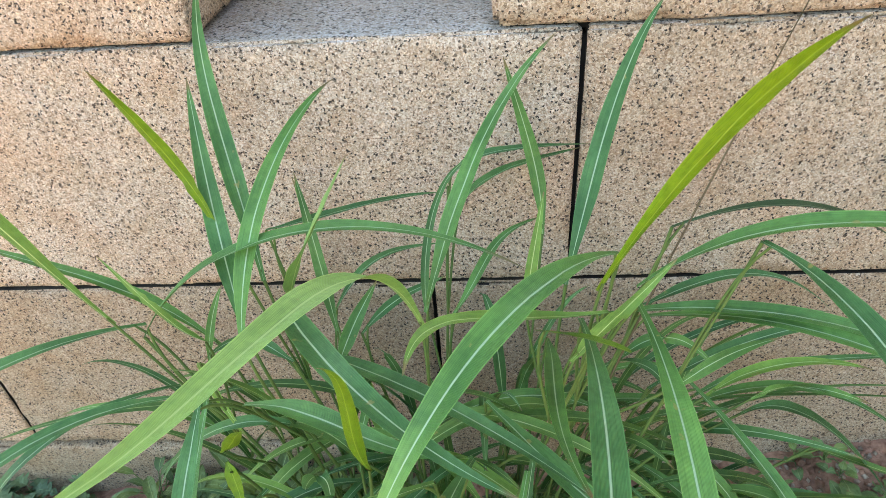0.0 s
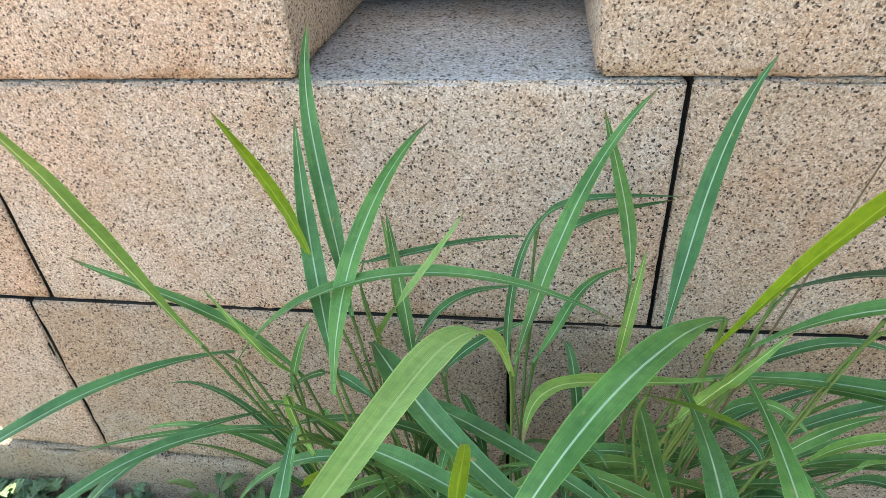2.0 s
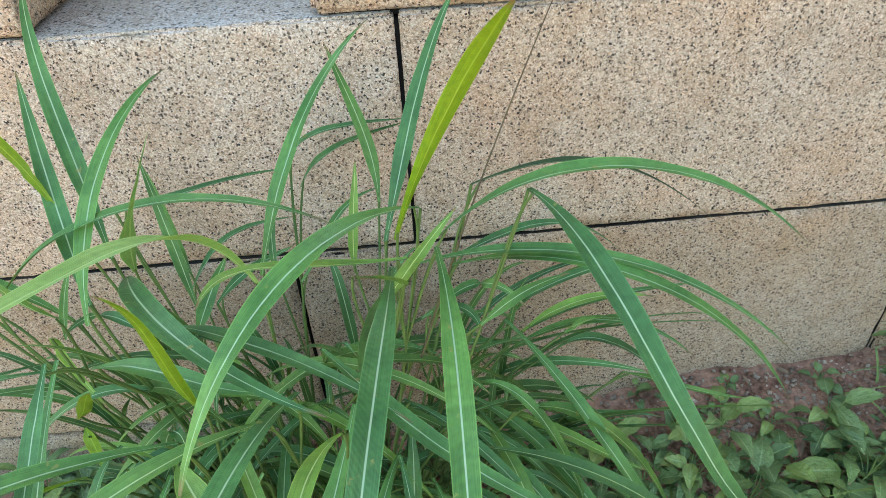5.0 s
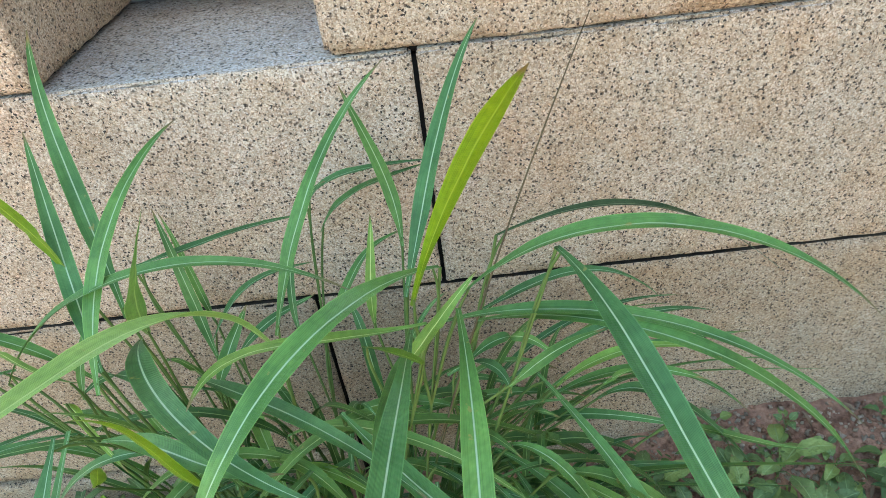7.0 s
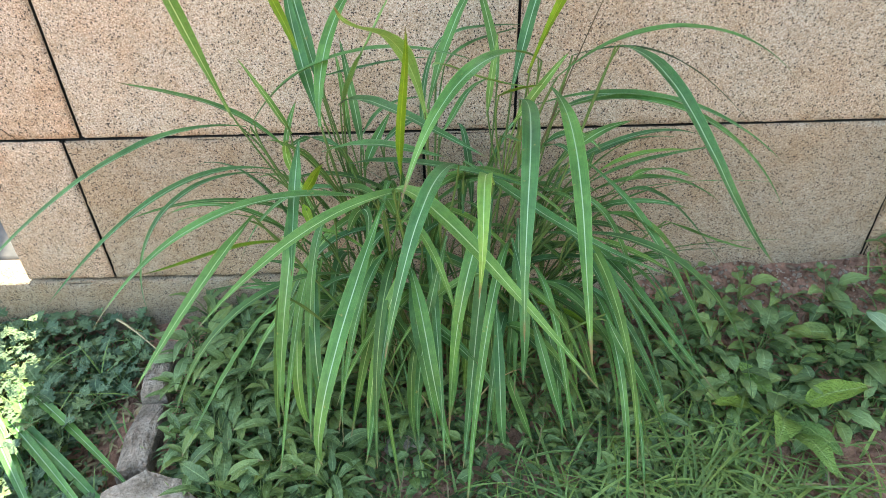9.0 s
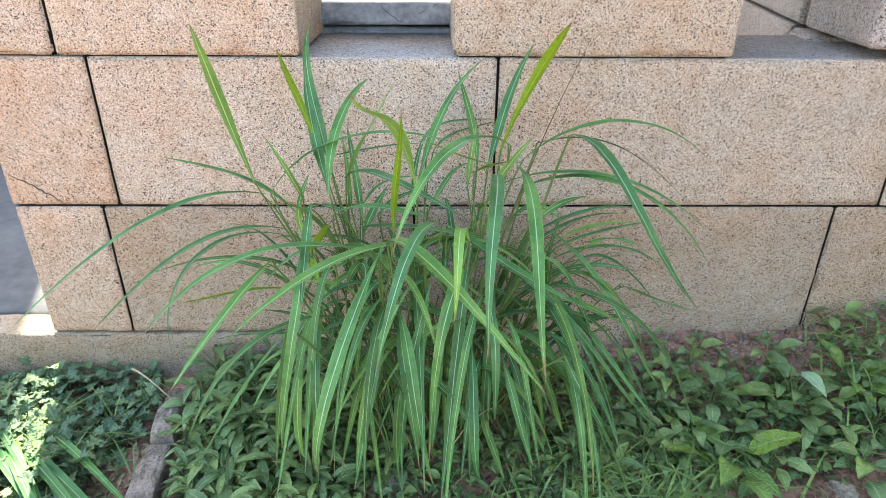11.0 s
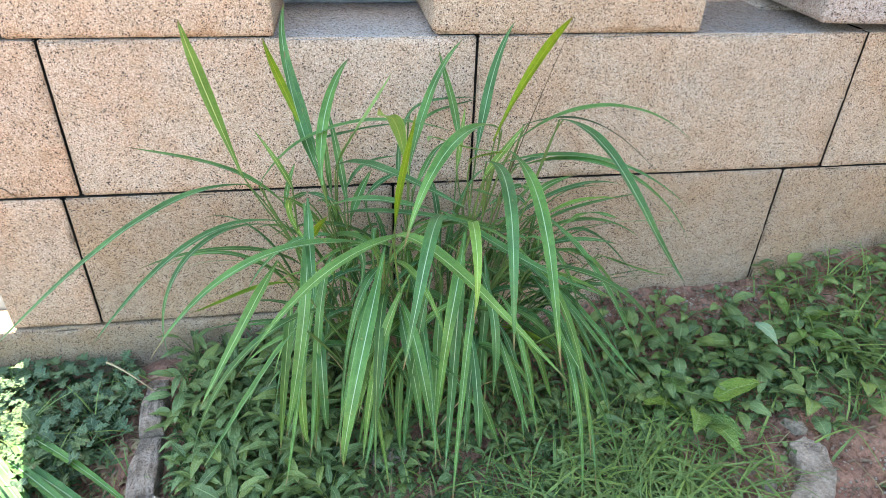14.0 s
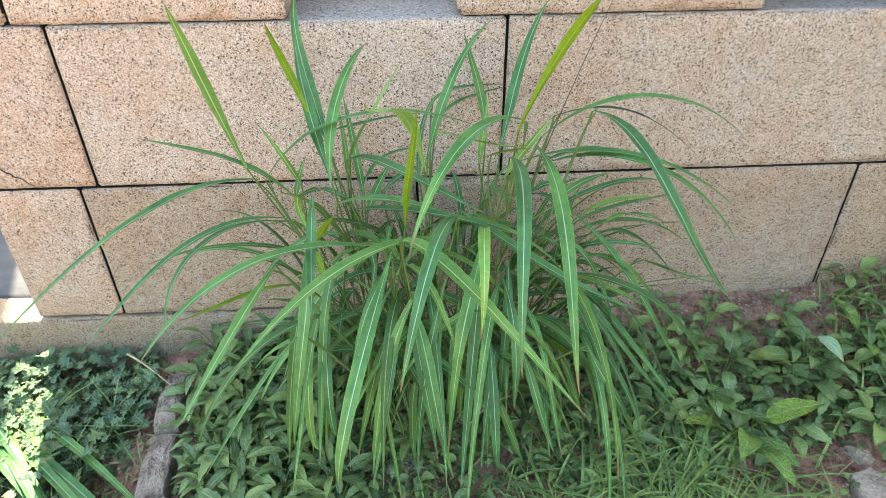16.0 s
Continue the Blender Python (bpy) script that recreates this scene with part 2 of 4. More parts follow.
# ---- builders ----
def mesh_object(name, verts, faces, mat, parent=None, label="", uvs=None, smooth=True):
    me = bpy.data.meshes.new(name)
    me.from_pydata(verts, [], faces)
    if uvs is not None:
        layer = me.uv_layers.new(name="UVMap")
        for lp in me.loops:
            layer.data[lp.index].uv = uvs[lp.vertex_index]
    me.materials.append(mat)
    if smooth:
        me.polygons.foreach_set("use_smooth", [True] * len(me.polygons))
    me.update()
    ob = new(name, me)
    if parent:
        ob.parent = parent
    if label:
        ob["label"] = label
    return ob


def block_mesh(size, r, res, seed, rough=0.002):
    """A dressed stone centred on its own origin, with worn round edges and an uneven face."""
    hx, hy, hz = (s / 2 for s in size)
    verts, faces, index = [], [], {}

    def put(p):
        key = tuple(round(c, 5) for c in p)
        if key not in index:
            inner = Vector((max(-hx + r, min(hx - r, p[0])), max(-hy + r, min(hy - r, p[1])), max(-hz + r, min(hz - r, p[2]))))
            d = Vector(p) - inner
            q = inner + (d.normalized() * r if d.length > 1e-9 else d)
            s = q + Vector((seed * 3.1, seed * 1.7, seed * 0.9))
            off = noise.noise(s * 7) * rough * 1.2 + noise.noise(s * 28) * rough * 0.8 + noise.noise(s * 75) * rough * 1.1
            n = d.normalized() if d.length > 1e-9 else Vector((0, 0, 0))
            if abs(d.y) < 1e-6:
                off *= 0.25
            q += n * off
            if sum(abs(c) > 1e-6 for c in d) > 1:  # worn and chipped along the arrises
                q -= n * (0.016 * max(0.0, noise.noise(s * 16) - 0.1) + 0.0042 * abs(noise.noise(s * 55)))
            index[key] = len(verts)
            verts.append(q)
        return index[key]

    def ticks(h):
        k = max(2, int(2 * h / res))
        return [-h, -h + r * 0.35, -h + r] + [-h + r + (2 * h - 2 * r) * i / k for i in range(1, k)] + [h - r, h - r * 0.35, h]

    tx, ty, tz = ticks(hx), ticks(hy), ticks(hz)
    for a, b, f in ((tx, tz, lambda u, v: (u, -hy, v)), (tx, tz, lambda u, v: (-u, hy, v)), (ty, tz, lambda u, v: (hx, u, v)),
                    (ty, tz, lambda u, v: (-hx, -u, v)), (tx, ty, lambda u, v: (u, v, hz)), (tx, ty, lambda u, v: (u, -v, -hz))):
        for i in range(len(a) - 1):
            for j in range(len(b) - 1):
                faces.append([put(f(a[i], b[j])), put(f(a[i + 1], b[j])), put(f(a[i + 1], b[j + 1])), put(f(a[i], b[j + 1]))])
    return verts, faces


def tube(points, radii, sides=6):
    verts, faces = [], []
    for i, (p, r) in enumerate(zip(points, radii)):
        q = points[min(i + 1, len(points) - 1)] - points[max(i - 1, 0)]
        a = q.cross(Vector((0.3, 1, 0.1))).normalized()
        b = q.cross(a).normalized()
        for k in range(sides):
            ang = 2 * math.pi * k / sides
            verts.append(p + (a * math.cos(ang) + b * math.sin(ang)) * r)
    for i in range(len(points) - 1):
        for k in range(sides):
            k2 = (k + 1) % sides
            faces.append((i * sides + k, i * sides + k2, (i + 1) * sides + k2, (i + 1) * sides + k))
    return verts, faces


def thing(name, label, category, kind="", group=""):
    return tagged(new(name), label, category, group, kind)


# ---- wall ----
WALL_Y = 0.72
GAP = 0.0027
wall = thing("wall_front", "wall of large pinkish granite blocks with open joints", "stone wall", "structure")
seed = 0
rng0 = random.Random(3)


def block(x0, x1, z0, z1, y0=WALL_Y, y1=WALL_Y + 0.34, mat=None, r=0.006, parent=None, turn=0.0, label="", bed=1.0, joints="", top=None):
    """One stone; joints names the faces (L, R, B, T) that lie against a neighbour and are painted dark with grime and
    gap shade; top: material of a bare top bed, greyed for sky light.
    """
    global seed
    seed += 1
    size = (x1 - x0 - 2 * GAP, y1 - y0, z1 - z0 - 2 * GAP * bed)
    ob = mesh_object("stone_block", *block_mesh(size, r, 0.014 if x1 - x0 < 1.5 and z1 < 1.2 else 0.05, seed), mat or MAT_GRANITE, parent or wall, label)
    ob.matrix_basis = pose((x0 + x1) / 2, (y0 + y1) / 2, (z0 + z1) / 2, 0, 0, turn)
    ob.data.materials.append(MAT_JOINT_SHADE)
    ob.data.materials.append(top or MAT_GREY)
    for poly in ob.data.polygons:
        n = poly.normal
        # upward faces get the grey that imitates sky light on the granite
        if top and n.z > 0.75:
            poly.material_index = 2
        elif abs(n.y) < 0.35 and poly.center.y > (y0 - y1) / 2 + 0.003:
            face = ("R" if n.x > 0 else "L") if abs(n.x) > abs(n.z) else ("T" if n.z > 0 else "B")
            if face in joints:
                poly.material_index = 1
    return ob


Z = (-0.30, 0.07, 0.42, 0.76, 1.12)
for x0, x1 in ((-2.6, -1.5), (-1.5, -0.033)):
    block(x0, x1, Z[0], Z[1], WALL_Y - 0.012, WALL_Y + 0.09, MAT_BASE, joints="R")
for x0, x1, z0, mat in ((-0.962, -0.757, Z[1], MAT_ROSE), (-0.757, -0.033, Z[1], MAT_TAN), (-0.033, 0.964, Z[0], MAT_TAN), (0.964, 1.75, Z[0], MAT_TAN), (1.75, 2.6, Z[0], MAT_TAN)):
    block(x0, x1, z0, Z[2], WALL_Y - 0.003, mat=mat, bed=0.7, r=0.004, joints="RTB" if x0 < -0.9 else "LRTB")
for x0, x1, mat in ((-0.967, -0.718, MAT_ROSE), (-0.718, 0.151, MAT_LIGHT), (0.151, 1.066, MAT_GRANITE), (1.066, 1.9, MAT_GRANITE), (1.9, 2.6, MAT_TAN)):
    block(x0, x1, Z[2], Z[3], mat=mat, r=0.004, bed=0.7, joints="RB" if x0 < -0.9 else "LRB", top=MAT_GREY)  # bare sawn top bed; its grey stands in for bluish sky light
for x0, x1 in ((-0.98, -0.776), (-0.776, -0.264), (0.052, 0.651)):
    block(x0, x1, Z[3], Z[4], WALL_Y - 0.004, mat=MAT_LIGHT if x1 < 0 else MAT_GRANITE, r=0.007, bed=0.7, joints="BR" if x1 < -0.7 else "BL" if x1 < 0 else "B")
    # near-black strip standing in for the shade inside the bed joint
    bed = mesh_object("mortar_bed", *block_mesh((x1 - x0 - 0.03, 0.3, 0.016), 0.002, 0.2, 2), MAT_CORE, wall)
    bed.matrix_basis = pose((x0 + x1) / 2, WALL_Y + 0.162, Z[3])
# near-black backing, so that the open joints look deeply shaded
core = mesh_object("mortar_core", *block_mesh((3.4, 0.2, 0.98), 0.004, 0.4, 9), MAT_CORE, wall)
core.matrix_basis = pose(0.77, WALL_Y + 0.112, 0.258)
# unseen upper courses, added to keep the sun off the wall front and niches
for x0, x1 in ((-0.98, 1.4), (1.4, 4.0), (4.0, 7.0)):
    block(x0, x1, Z[4], 2.6, WALL_Y + 0.004, WALL_Y + 0.55)
for x0, x1 in ((2.6, 4.8), (4.8, 7.0)):
    block(x0, x1, Z[0], Z[4])

# second row of stones behind, seen through the gaps
row = thing("wall_back_row", "row of grey rough-sawn stones behind the gaps", "stone wall", "structure")
block(-0.42, 0.32, 0.3, 0.772, 1.075, 1.5, MAT_SLAB, 0.006, row)
block(-0.42, 0.32, 0.7785, 0.835, 1.03, 1.5, MAT_SLAB, 0.008, row)


def side_stone(xa, ya, xb, yb, z0, z1, thick=0.4):
    """A stone of the return wall that runs back from the front; its face goes from (xa, ya) to (xb, yb)."""
    ang = math.atan2(xb - xa, yb - ya)
    ln = math.hypot(xb - xa, yb - ya)
    cx, cy = (xa + xb) / 2 + math.cos(ang) * thick / 2, (ya + yb) / 2 - math.sin(ang) * thick / 2
    return block(cx - thick / 2, cx + thick / 2, z0, z1, cy - ln / 2, cy + ln / 2, MAT_GREY, 0.008, row, -math.degrees(ang))


# cross wall added at the back to shade the return wall's stones
block(0.12, 3.2, -0.2, 3.0, 2.32, 2.62, MAT_GREY, 0.012, row)
side_stone(0.922, 0.702, 0.952, 1.035, 0.779, 1.116)
side_stone(0.962, 1.078, 1.19, 2.2, 0.779, 1.116)
side_stone(0.930, 0.955, 0.950, 1.095, 0.30, 0.775)
side_stone(0.972, 1.145, 1.20, 2.25, -0.06, 0.775)

terrace = tagged(mesh_object("terrace", *block_mesh((7.0, 6.0, 0.3), 0.01, 0.25, 4), MAT_TERRACE), "grey concrete floor behind the wall end", "floor", "", "structure")
terrace.matrix_basis = pose(1.2, 3.815, -0.085)
# added wall: its shadow leaves only a narrow sunlit strip on the terrace
rear = tagged(mesh_object("wall_rear", *block_mesh((3.2, 0.3, 3.4), 0.02, 0.4, 5), MAT_PLASTER), "plain rendered wall added behind the terrace to shade its floor", "wall", "", "structure")
rear.matrix_basis = pose(-3.26, 2.35, 1.6)
# unseen wall added to block sky light from the stone wall's right end
side_wall = tagged(mesh_object("wall_side", *block_mesh((0.3, 4.2, 3.0), 0.02, 0.4, 6), MAT_PLASTER), "plain unseen wall added at the side to dim the right end", "wall", "", "structure")
side_wall.matrix_basis = pose(2.75, -1.4, 1.2)


# cracks across two of the corner stones
def crack(points, width=0.0022, y=WALL_Y - 0.0015):
    pts = [Vector((x, y, z)) for x, z in points]
    fine = []
    for p, q in zip(pts, pts[1:]):
        fine += [p.lerp(q, i / 6) + Vector((rng0.uniform(-1, 1), 0, rng0.uniform(-1, 1))) * 0.003 for i in range(6)]
    return mesh_object("crack", *tube(fine + [pts[-1]], [width * (0.4 + 0.6 * math.sin(math.pi * (i + 0.5) / (len(fine) + 1))) for i in range(len(fine) + 1)], 5), MAT_CORE, wall)


crack(((-0.955, 0.50), (-0.92, 0.48), (-0.88, 0.455), (-0.845, 0.425)), 0.0011)
crack(((-0.86, 0.41), (-0.89, 0.385), (-0.915, 0.34), (-0.93, 0.29)), 0.0011)
crack(((-0.548, 0.257), (-0.489, 0.266), (-0.435, 0.276), (-0.40, 0.26), (-0.33, 0.25)), 0.0012)

crack(((-0.05, 0.792), (-0.02, 0.812), (0.024, 0.832)), 0.0009, 1.029)
crack(((-0.12, 0.830), (-0.095, 0.806), (-0.06, 0.786)), 0.0007, 1.029)

# ---- ground ----
def step(a, b, v):
    t = max(0.0, min(1.0, (v - a) / (b - a)))
    return t * t * (3 - 2 * t)


def ground_z(x, y):
    z = -0.075 + 0.055 * step(0.15, 0.6, y)
    z += 0.09 * step(0.3, 0.7, x) * step(0.38, 0.7, y) + 0.12 * step(0.85, 1.5, x) * step(0.05, 0.7, y)
    z -= 0.035 * step(-0.45, -0.6, x) + 0.02 * step(-0.62, -0.75, x)
    return z + noise.noise(Vector((x * 3, y * 3, 0))) * 0.02 + noise.noise(Vector((x * 14, y * 14, 2))) * 0.014 + noise.noise(Vector((x * 37, y * 37, 5))) * 0.007 + noise.noise(Vector((x * 90, y * 90, 8))) * 0.003


def graded(lo, a, b, hi, fine, n):
    mid = [a + (b - a) * i / fine for i in range(fine + 1)]
    return [a - (a - lo) * (i / n) ** 3 for i in range(n, 0, -1)] + mid + [b + (hi - b) * (i / n) ** 3 for i in range(1, n + 1)]


gx, gy = graded(-150, -1.4, 1.6, 150, 330, 12), graded(-150, -0.3, 0.8, 150, 120, 12)
gv = [(x, y, ground_z(x, y)) for y in gy for x in gx]
gf = [(j * len(gx) + i, j * len(gx) + i + 1, (j + 1) * len(gx) + i + 1, (j + 1) * len(gx) + i) for j in range(len(gy) - 1) for i in range(len(gx) - 1)]
ground = tagged(mesh_object("ground", gv, gf, MAT_SOIL), "reddish bare soil with weeds along the wall", "ground", "", "structure")


# ---- tall grass clump ----
clump = thing("tall_grass_clump", "dense clump of tall broad-bladed green grass growing against the wall", "grass")
rng = random.Random(7)


def bezier(p, t):
    a, b, c, d = p
    return a * (1 - t) ** 3 + b * (3 * t * (1 - t) ** 2) + c * (3 * t * t * (1 - t)) + d * t ** 3


def ribbon(ctrl, width, steps=26, fold=0.38, twist=0.0, wave=0.07, seed=0, full=0.3):
    """A grass blade along a curve: a shallow V across, widest at a third, drawn out to a point."""
    flat = Vector((ctrl[3].x - ctrl[0].x, ctrl[3].y - ctrl[0].y, 0))
    side = Vector((0, 0, 1)).cross(flat).normalized() if flat.length > 0.13 else Vector((1, 0, 0))
    if flat.length > 0.13 and abs(flat.y) > 1.2 * abs(flat.x) and side.x < 0:
        side = -side
    verts, faces, uvs = [], [], []
    for i in range(steps + 1):
        t = i / steps
        p = bezier(ctrl, t)
        d = (bezier(ctrl, min(1, t + 0.01)) - bezier(ctrl, max(0, t - 0.01))).normalized()
        s = (side - d * side.dot(d)).normalized()
        up = s.cross(d)
        if up.z < 0 and abs(d.z) < 0.9:
            up = -up
        ang = radians(twist) * t + wave * 2.0 * noise.noise(Vector((t * 3 + seed, seed * 1.3, 0.5)))
        s = (s * math.cos(ang) + up * math.sin(ang)).normalized()
        up = s.cross(d)
        if up.z < 0:
            up = -up
        w = width * 0.5 * (0.2 + 0.8 * step(0.0, full, t)) * max(0.0, 1 - max(0.0, (t - full - 0.08) / (0.92 - full)) ** 1.7) + 0.0004
        for k, u in enumerate((-1.0, -0.5, 0.0, 0.5, 1.0)):
            ripple = wave * w * noise.noise(Vector((t * 9, u * 2 + seed, seed * 0.7))) * 2
            verts.append(p + s * (u * w) + up * (abs(u) * w * fold * (1 - 0.5 * t) + ripple))
            uvs.append(((u + 1) / 2, t))
    for i in range(steps):
        for k in range(4):
            a = i * 5 + k
            faces.append((a, a + 1, a + 6, a + 5))
    return verts, faces, uvs


culms = []


def culm_for(p):
    """The stem that carries a blade starting at p: an old one close by, or a new one."""
    for c in culms:
        if (c["top"] - p).length < 0.075 and c["n"] < 5:
            c["n"] += 1
            return c
    root = Vector((p.x * 0.42 + rng.uniform(-0.03, 0.03), 0.47 + (p.y - 0.47) * 0.35 + rng.uniform(-0.03, 0.03), 0))
    root.z = ground_z(root.x, root.y) - 0.01
    top = p.copy()
    ctrl = [root, root + Vector((0, 0, 0.35 * (top.z - root.z))), root.lerp(top, 0.62) + Vector((0, 0, 0.05)), top]
    pts = [bezier(ctrl, i / 12) for i in range(13)]
    ob = mesh_object("culm", *tube(pts, [0.0021 - 0.0009 * i / 12 + (0.0005 if i % 4 == 0 else 0) for i in range(13)]), MAT_STEM, clump)
    culms.append({"top": p, "n": 1, "ob": ob, "ctrl": ctrl})
    return culms[-1]


def blade(a, b, c, d, width, mat, twist=0.0, full=0.3):
    ctrl = [Vector(v) for v in (a, b, c, d)]
    cu = culm_for(ctrl[0])
    sd = len(culms) * 3.7 + width * 900 + ctrl[0].x * 50
    v, f, uv = ribbon(ctrl, width, twist=twist, seed=sd, full=full)
    n0 = len(f)
    low = bezier(cu["ctrl"], 0.72)
    tang = (ctrl[1] - ctrl[0]).normalized()
    reach = (ctrl[0] - low).length
    bend = [low, low.lerp(ctrl[0], 0.35), low.lerp(ctrl[0], 0.8) - tang * 0.08 * reach, ctrl[0] + tang * 0.012]
    sh = [bezier(bend, i / 8) for i in range(9)]
    tv, tf = tube(sh, [0.0013, 0.0014, 0.0015, 0.0016, 0.0016, 0.0016, 0.0016, 0.0015, 0.0012])
    n = len(v)
    ob = mesh_object("leaf_blade", v + tv, f + [tuple(i + n for i in q) for q in tf], mat, cu["ob"], uvs=uv + [(0.25, 0.1)] * len(tv))
    ob.data.materials.append(MAT_STEM)
    for poly in ob.data.polygons[n0:]:
        poly.material_index = 1
    return ob


# long blades that stand out, one by one
blade((-0.020, 0.494, 0.550), (-0.050, 0.434, 0.759), (-0.085, 0.207, 0.751), (-0.091, 0.130, 0.824), 0.025, MAT_WAN)
blade((0.158, 0.486, 0.641), (0.076, 0.384, 0.726), (-0.012, 0.280, 0.684), (-0.052, 0.240, 0.541), 0.025, MAT_LEAF)
blade((-0.303, 0.494, 0.542), (-0.229, 0.510, 0.660), (-0.067, 0.544, 0.679), (0.077, 0.464, 0.644), 0.020, MAT_LEAF)
blade((-0.192, 0.556, 0.562), (-0.225, 0.637, 0.665), (-0.270, 0.702, 0.747), (-0.239, 0.709, 0.832), 0.021, MAT_LEAF)
blade((-0.188, 0.474, 0.565), (-0.217, 0.540, 0.627), (-0.238, 0.596, 0.690), (-0.242, 0.627, 0.758), 0.020, MAT_LEAF)
blade((-0.216, 0.545, 0.622), (-0.231, 0.563, 0.682), (-0.261, 0.551, 0.746), (-0.267, 0.517, 0.811), 0.014, MAT_YOUNG, full=0.5)
blade((-0.182, 0.448, 0.561), (-0.192, 0.516, 0.653), (-0.148, 0.605, 0.727), (-0.119, 0.701, 0.721), 0.020, MAT_LEAF)
blade((-0.330, 0.497, 0.558), (-0.349, 0.461, 0.672), (-0.372, 0.451, 0.781), (-0.374, 0.402, 0.869), 0.020, MAT_MID, full=0.55)
blade((-0.264, 0.558, 0.462), (-0.338, 0.572, 0.558), (-0.457, 0.578, 0.568), (-0.566, 0.627, 0.573), 0.016, MAT_LEAF)
blade((-0.241, 0.502, 0.525), (-0.245, 0.466, 0.565), (-0.262, 0.466, 0.613), (-0.296, 0.473, 0.662), 0.010, MAT_MID)
blade((-0.322, 0.530, 0.526), (-0.445, 0.422, 0.600), (-0.572, 0.303, 0.515), (-0.752, 0.285, 0.352), 0.019, MAT_LEAF)
blade((-0.260, 0.481, 0.467), (-0.386, 0.420, 0.539), (-0.479, 0.325, 0.476), (-0.563, 0.228, 0.394), 0.016, MAT_LEAF)
blade((-0.292, 0.529, 0.435), (-0.402, 0.419, 0.525), (-0.502, 0.334, 0.437), (-0.488, 0.348, 0.249), 0.013, MAT_LEAF)
blade((-0.093, 0.351, 0.487), (-0.227, 0.284, 0.559), (-0.349, 0.227, 0.553), (-0.443, 0.142, 0.434), 0.022, MAT_LEAF)
blade((-0.005, 0.357, 0.500), (-0.115, 0.292, 0.544), (-0.219, 0.209, 0.511), (-0.287, 0.084, 0.476), 0.022, MAT_MID)
blade((-0.065, 0.296, 0.532), (-0.039, 0.234, 0.598), (0.053, 0.138, 0.534), (0.172, 0.018, 0.434), 0.024, MAT_MID)
blade((-0.056, 0.356, 0.518), (-0.057, 0.304, 0.616), (-0.035, 0.301, 0.702), (-0.033, 0.238, 0.772), 0.011, MAT_YOUNG)
blade((0.132, 0.438, 0.641), (0.156, 0.406, 0.745), (0.207, 0.404, 0.832), (0.225, 0.351, 0.882), 0.017, MAT_YOUNG, full=0.62)
blade((0.118, 0.520, 0.579), (0.152, 0.602, 0.663), (0.178, 0.677, 0.733), (0.223, 0.698, 0.794), 0.020, MAT_LEAF)
blade((-0.017, 0.502, 0.562), (0.013, 0.548, 0.664), (0.052, 0.634, 0.727), (0.119, 0.702, 0.760), 0.018, MAT_LEAF)
blade((0.108, 0.659, 0.539), (0.110, 0.701, 0.603), (0.083, 0.701, 0.669), (0.065, 0.701, 0.737), 0.016, MAT_LEAF)
blade((-0.001, 0.689, 0.590), (0.016, 0.701, 0.634), (0.077, 0.701, 0.632), (0.163, 0.700, 0.633), 0.013, MAT_LEAF)
blade((0.008, 0.684, 0.555), (0.032, 0.702, 0.602), (0.090, 0.701, 0.612), (0.152, 0.702, 0.628), 0.015, MAT_LEAF)
blade((-0.211, 0.640, 0.568), (-0.138, 0.654, 0.575), (-0.076, 0.681, 0.586), (-0.010, 0.691, 0.580), 0.013, MAT_LEAF)
blade((-0.155, 0.523, 0.565), (-0.128, 0.476, 0.638), (-0.088, 0.437, 0.706), (-0.051, 0.434, 0.774), 0.024, MAT_WAN, 55)
blade((-0.175, 0.701, 0.404), (-0.181, 0.702, 0.470), (-0.178, 0.703, 0.535), (-0.189, 0.704, 0.600), 0.011, MAT_LEAF)
blade((0.174, 0.478, 0.610), (0.281, 0.483, 0.715), (0.410, 0.394, 0.740), (0.483, 0.354, 0.652), 0.021, MAT_LEAF)
blade((0.260, 0.459, 0.671), (0.298, 0.280, 0.732), (0.309, 0.154, 0.608), (0.447, 0.218, 0.451), 0.023, MAT_LEAF)
blade((0.215, 0.539, 0.630), (0.367, 0.589, 0.656), (0.470, 0.616, 0.567), (0.579, 0.607, 0.460), 0.013, MAT_DRY)
blade((0.142, 0.490, 0.565), (0.274, 0.457, 0.629), (0.420, 0.415, 0.608), (0.509, 0.357, 0.518), 0.016, MAT_LEAF)
blade((0.187, 0.506, 0.548), (0.303, 0.420, 0.651), (0.458, 0.375, 0.587), (0.543, 0.367, 0.413), 0.018, MAT_LEAF)
blade((0.207, 0.499, 0.453), (0.297, 0.539, 0.481), (0.385, 0.552, 0.510), (0.458, 0.554, 0.477), 0.013, MAT_LEAF)
blade((0.258, 0.523, 0.402), (0.331, 0.561, 0.427), (0.410, 0.544, 0.450), (0.484, 0.517, 0.478), 0.012, MAT_LEAF)
blade((0.255, 0.532, 0.372), (0.346, 0.561, 0.412), (0.442, 0.545, 0.413), (0.484, 0.477, 0.386), 0.013, MAT_LEAF)
blade((0.124, 0.461, 0.590), (0.125, 0.246, 0.694), (0.080, 0.072, 0.660), (0.089, 0.044, 0.485), 0.021, MAT_LEAF)
blade((0.170, 0.462, 0.610), (0.184, 0.260, 0.650), (0.155, 0.113, 0.577), (0.178, 0.074, 0.413), 0.021, MAT_LEAF)
blade((0.248, 0.504, 0.459), (0.339, 0.355, 0.438), (0.379, 0.286, 0.315), (0.459, 0.335, 0.195), 0.018, MAT_LEAF)
blade((0.192, 0.492, 0.347), (0.295, 0.434, 0.341), (0.345, 0.335, 0.266), (0.427, 0.223, 0.195), 0.018, MAT_LEAF)
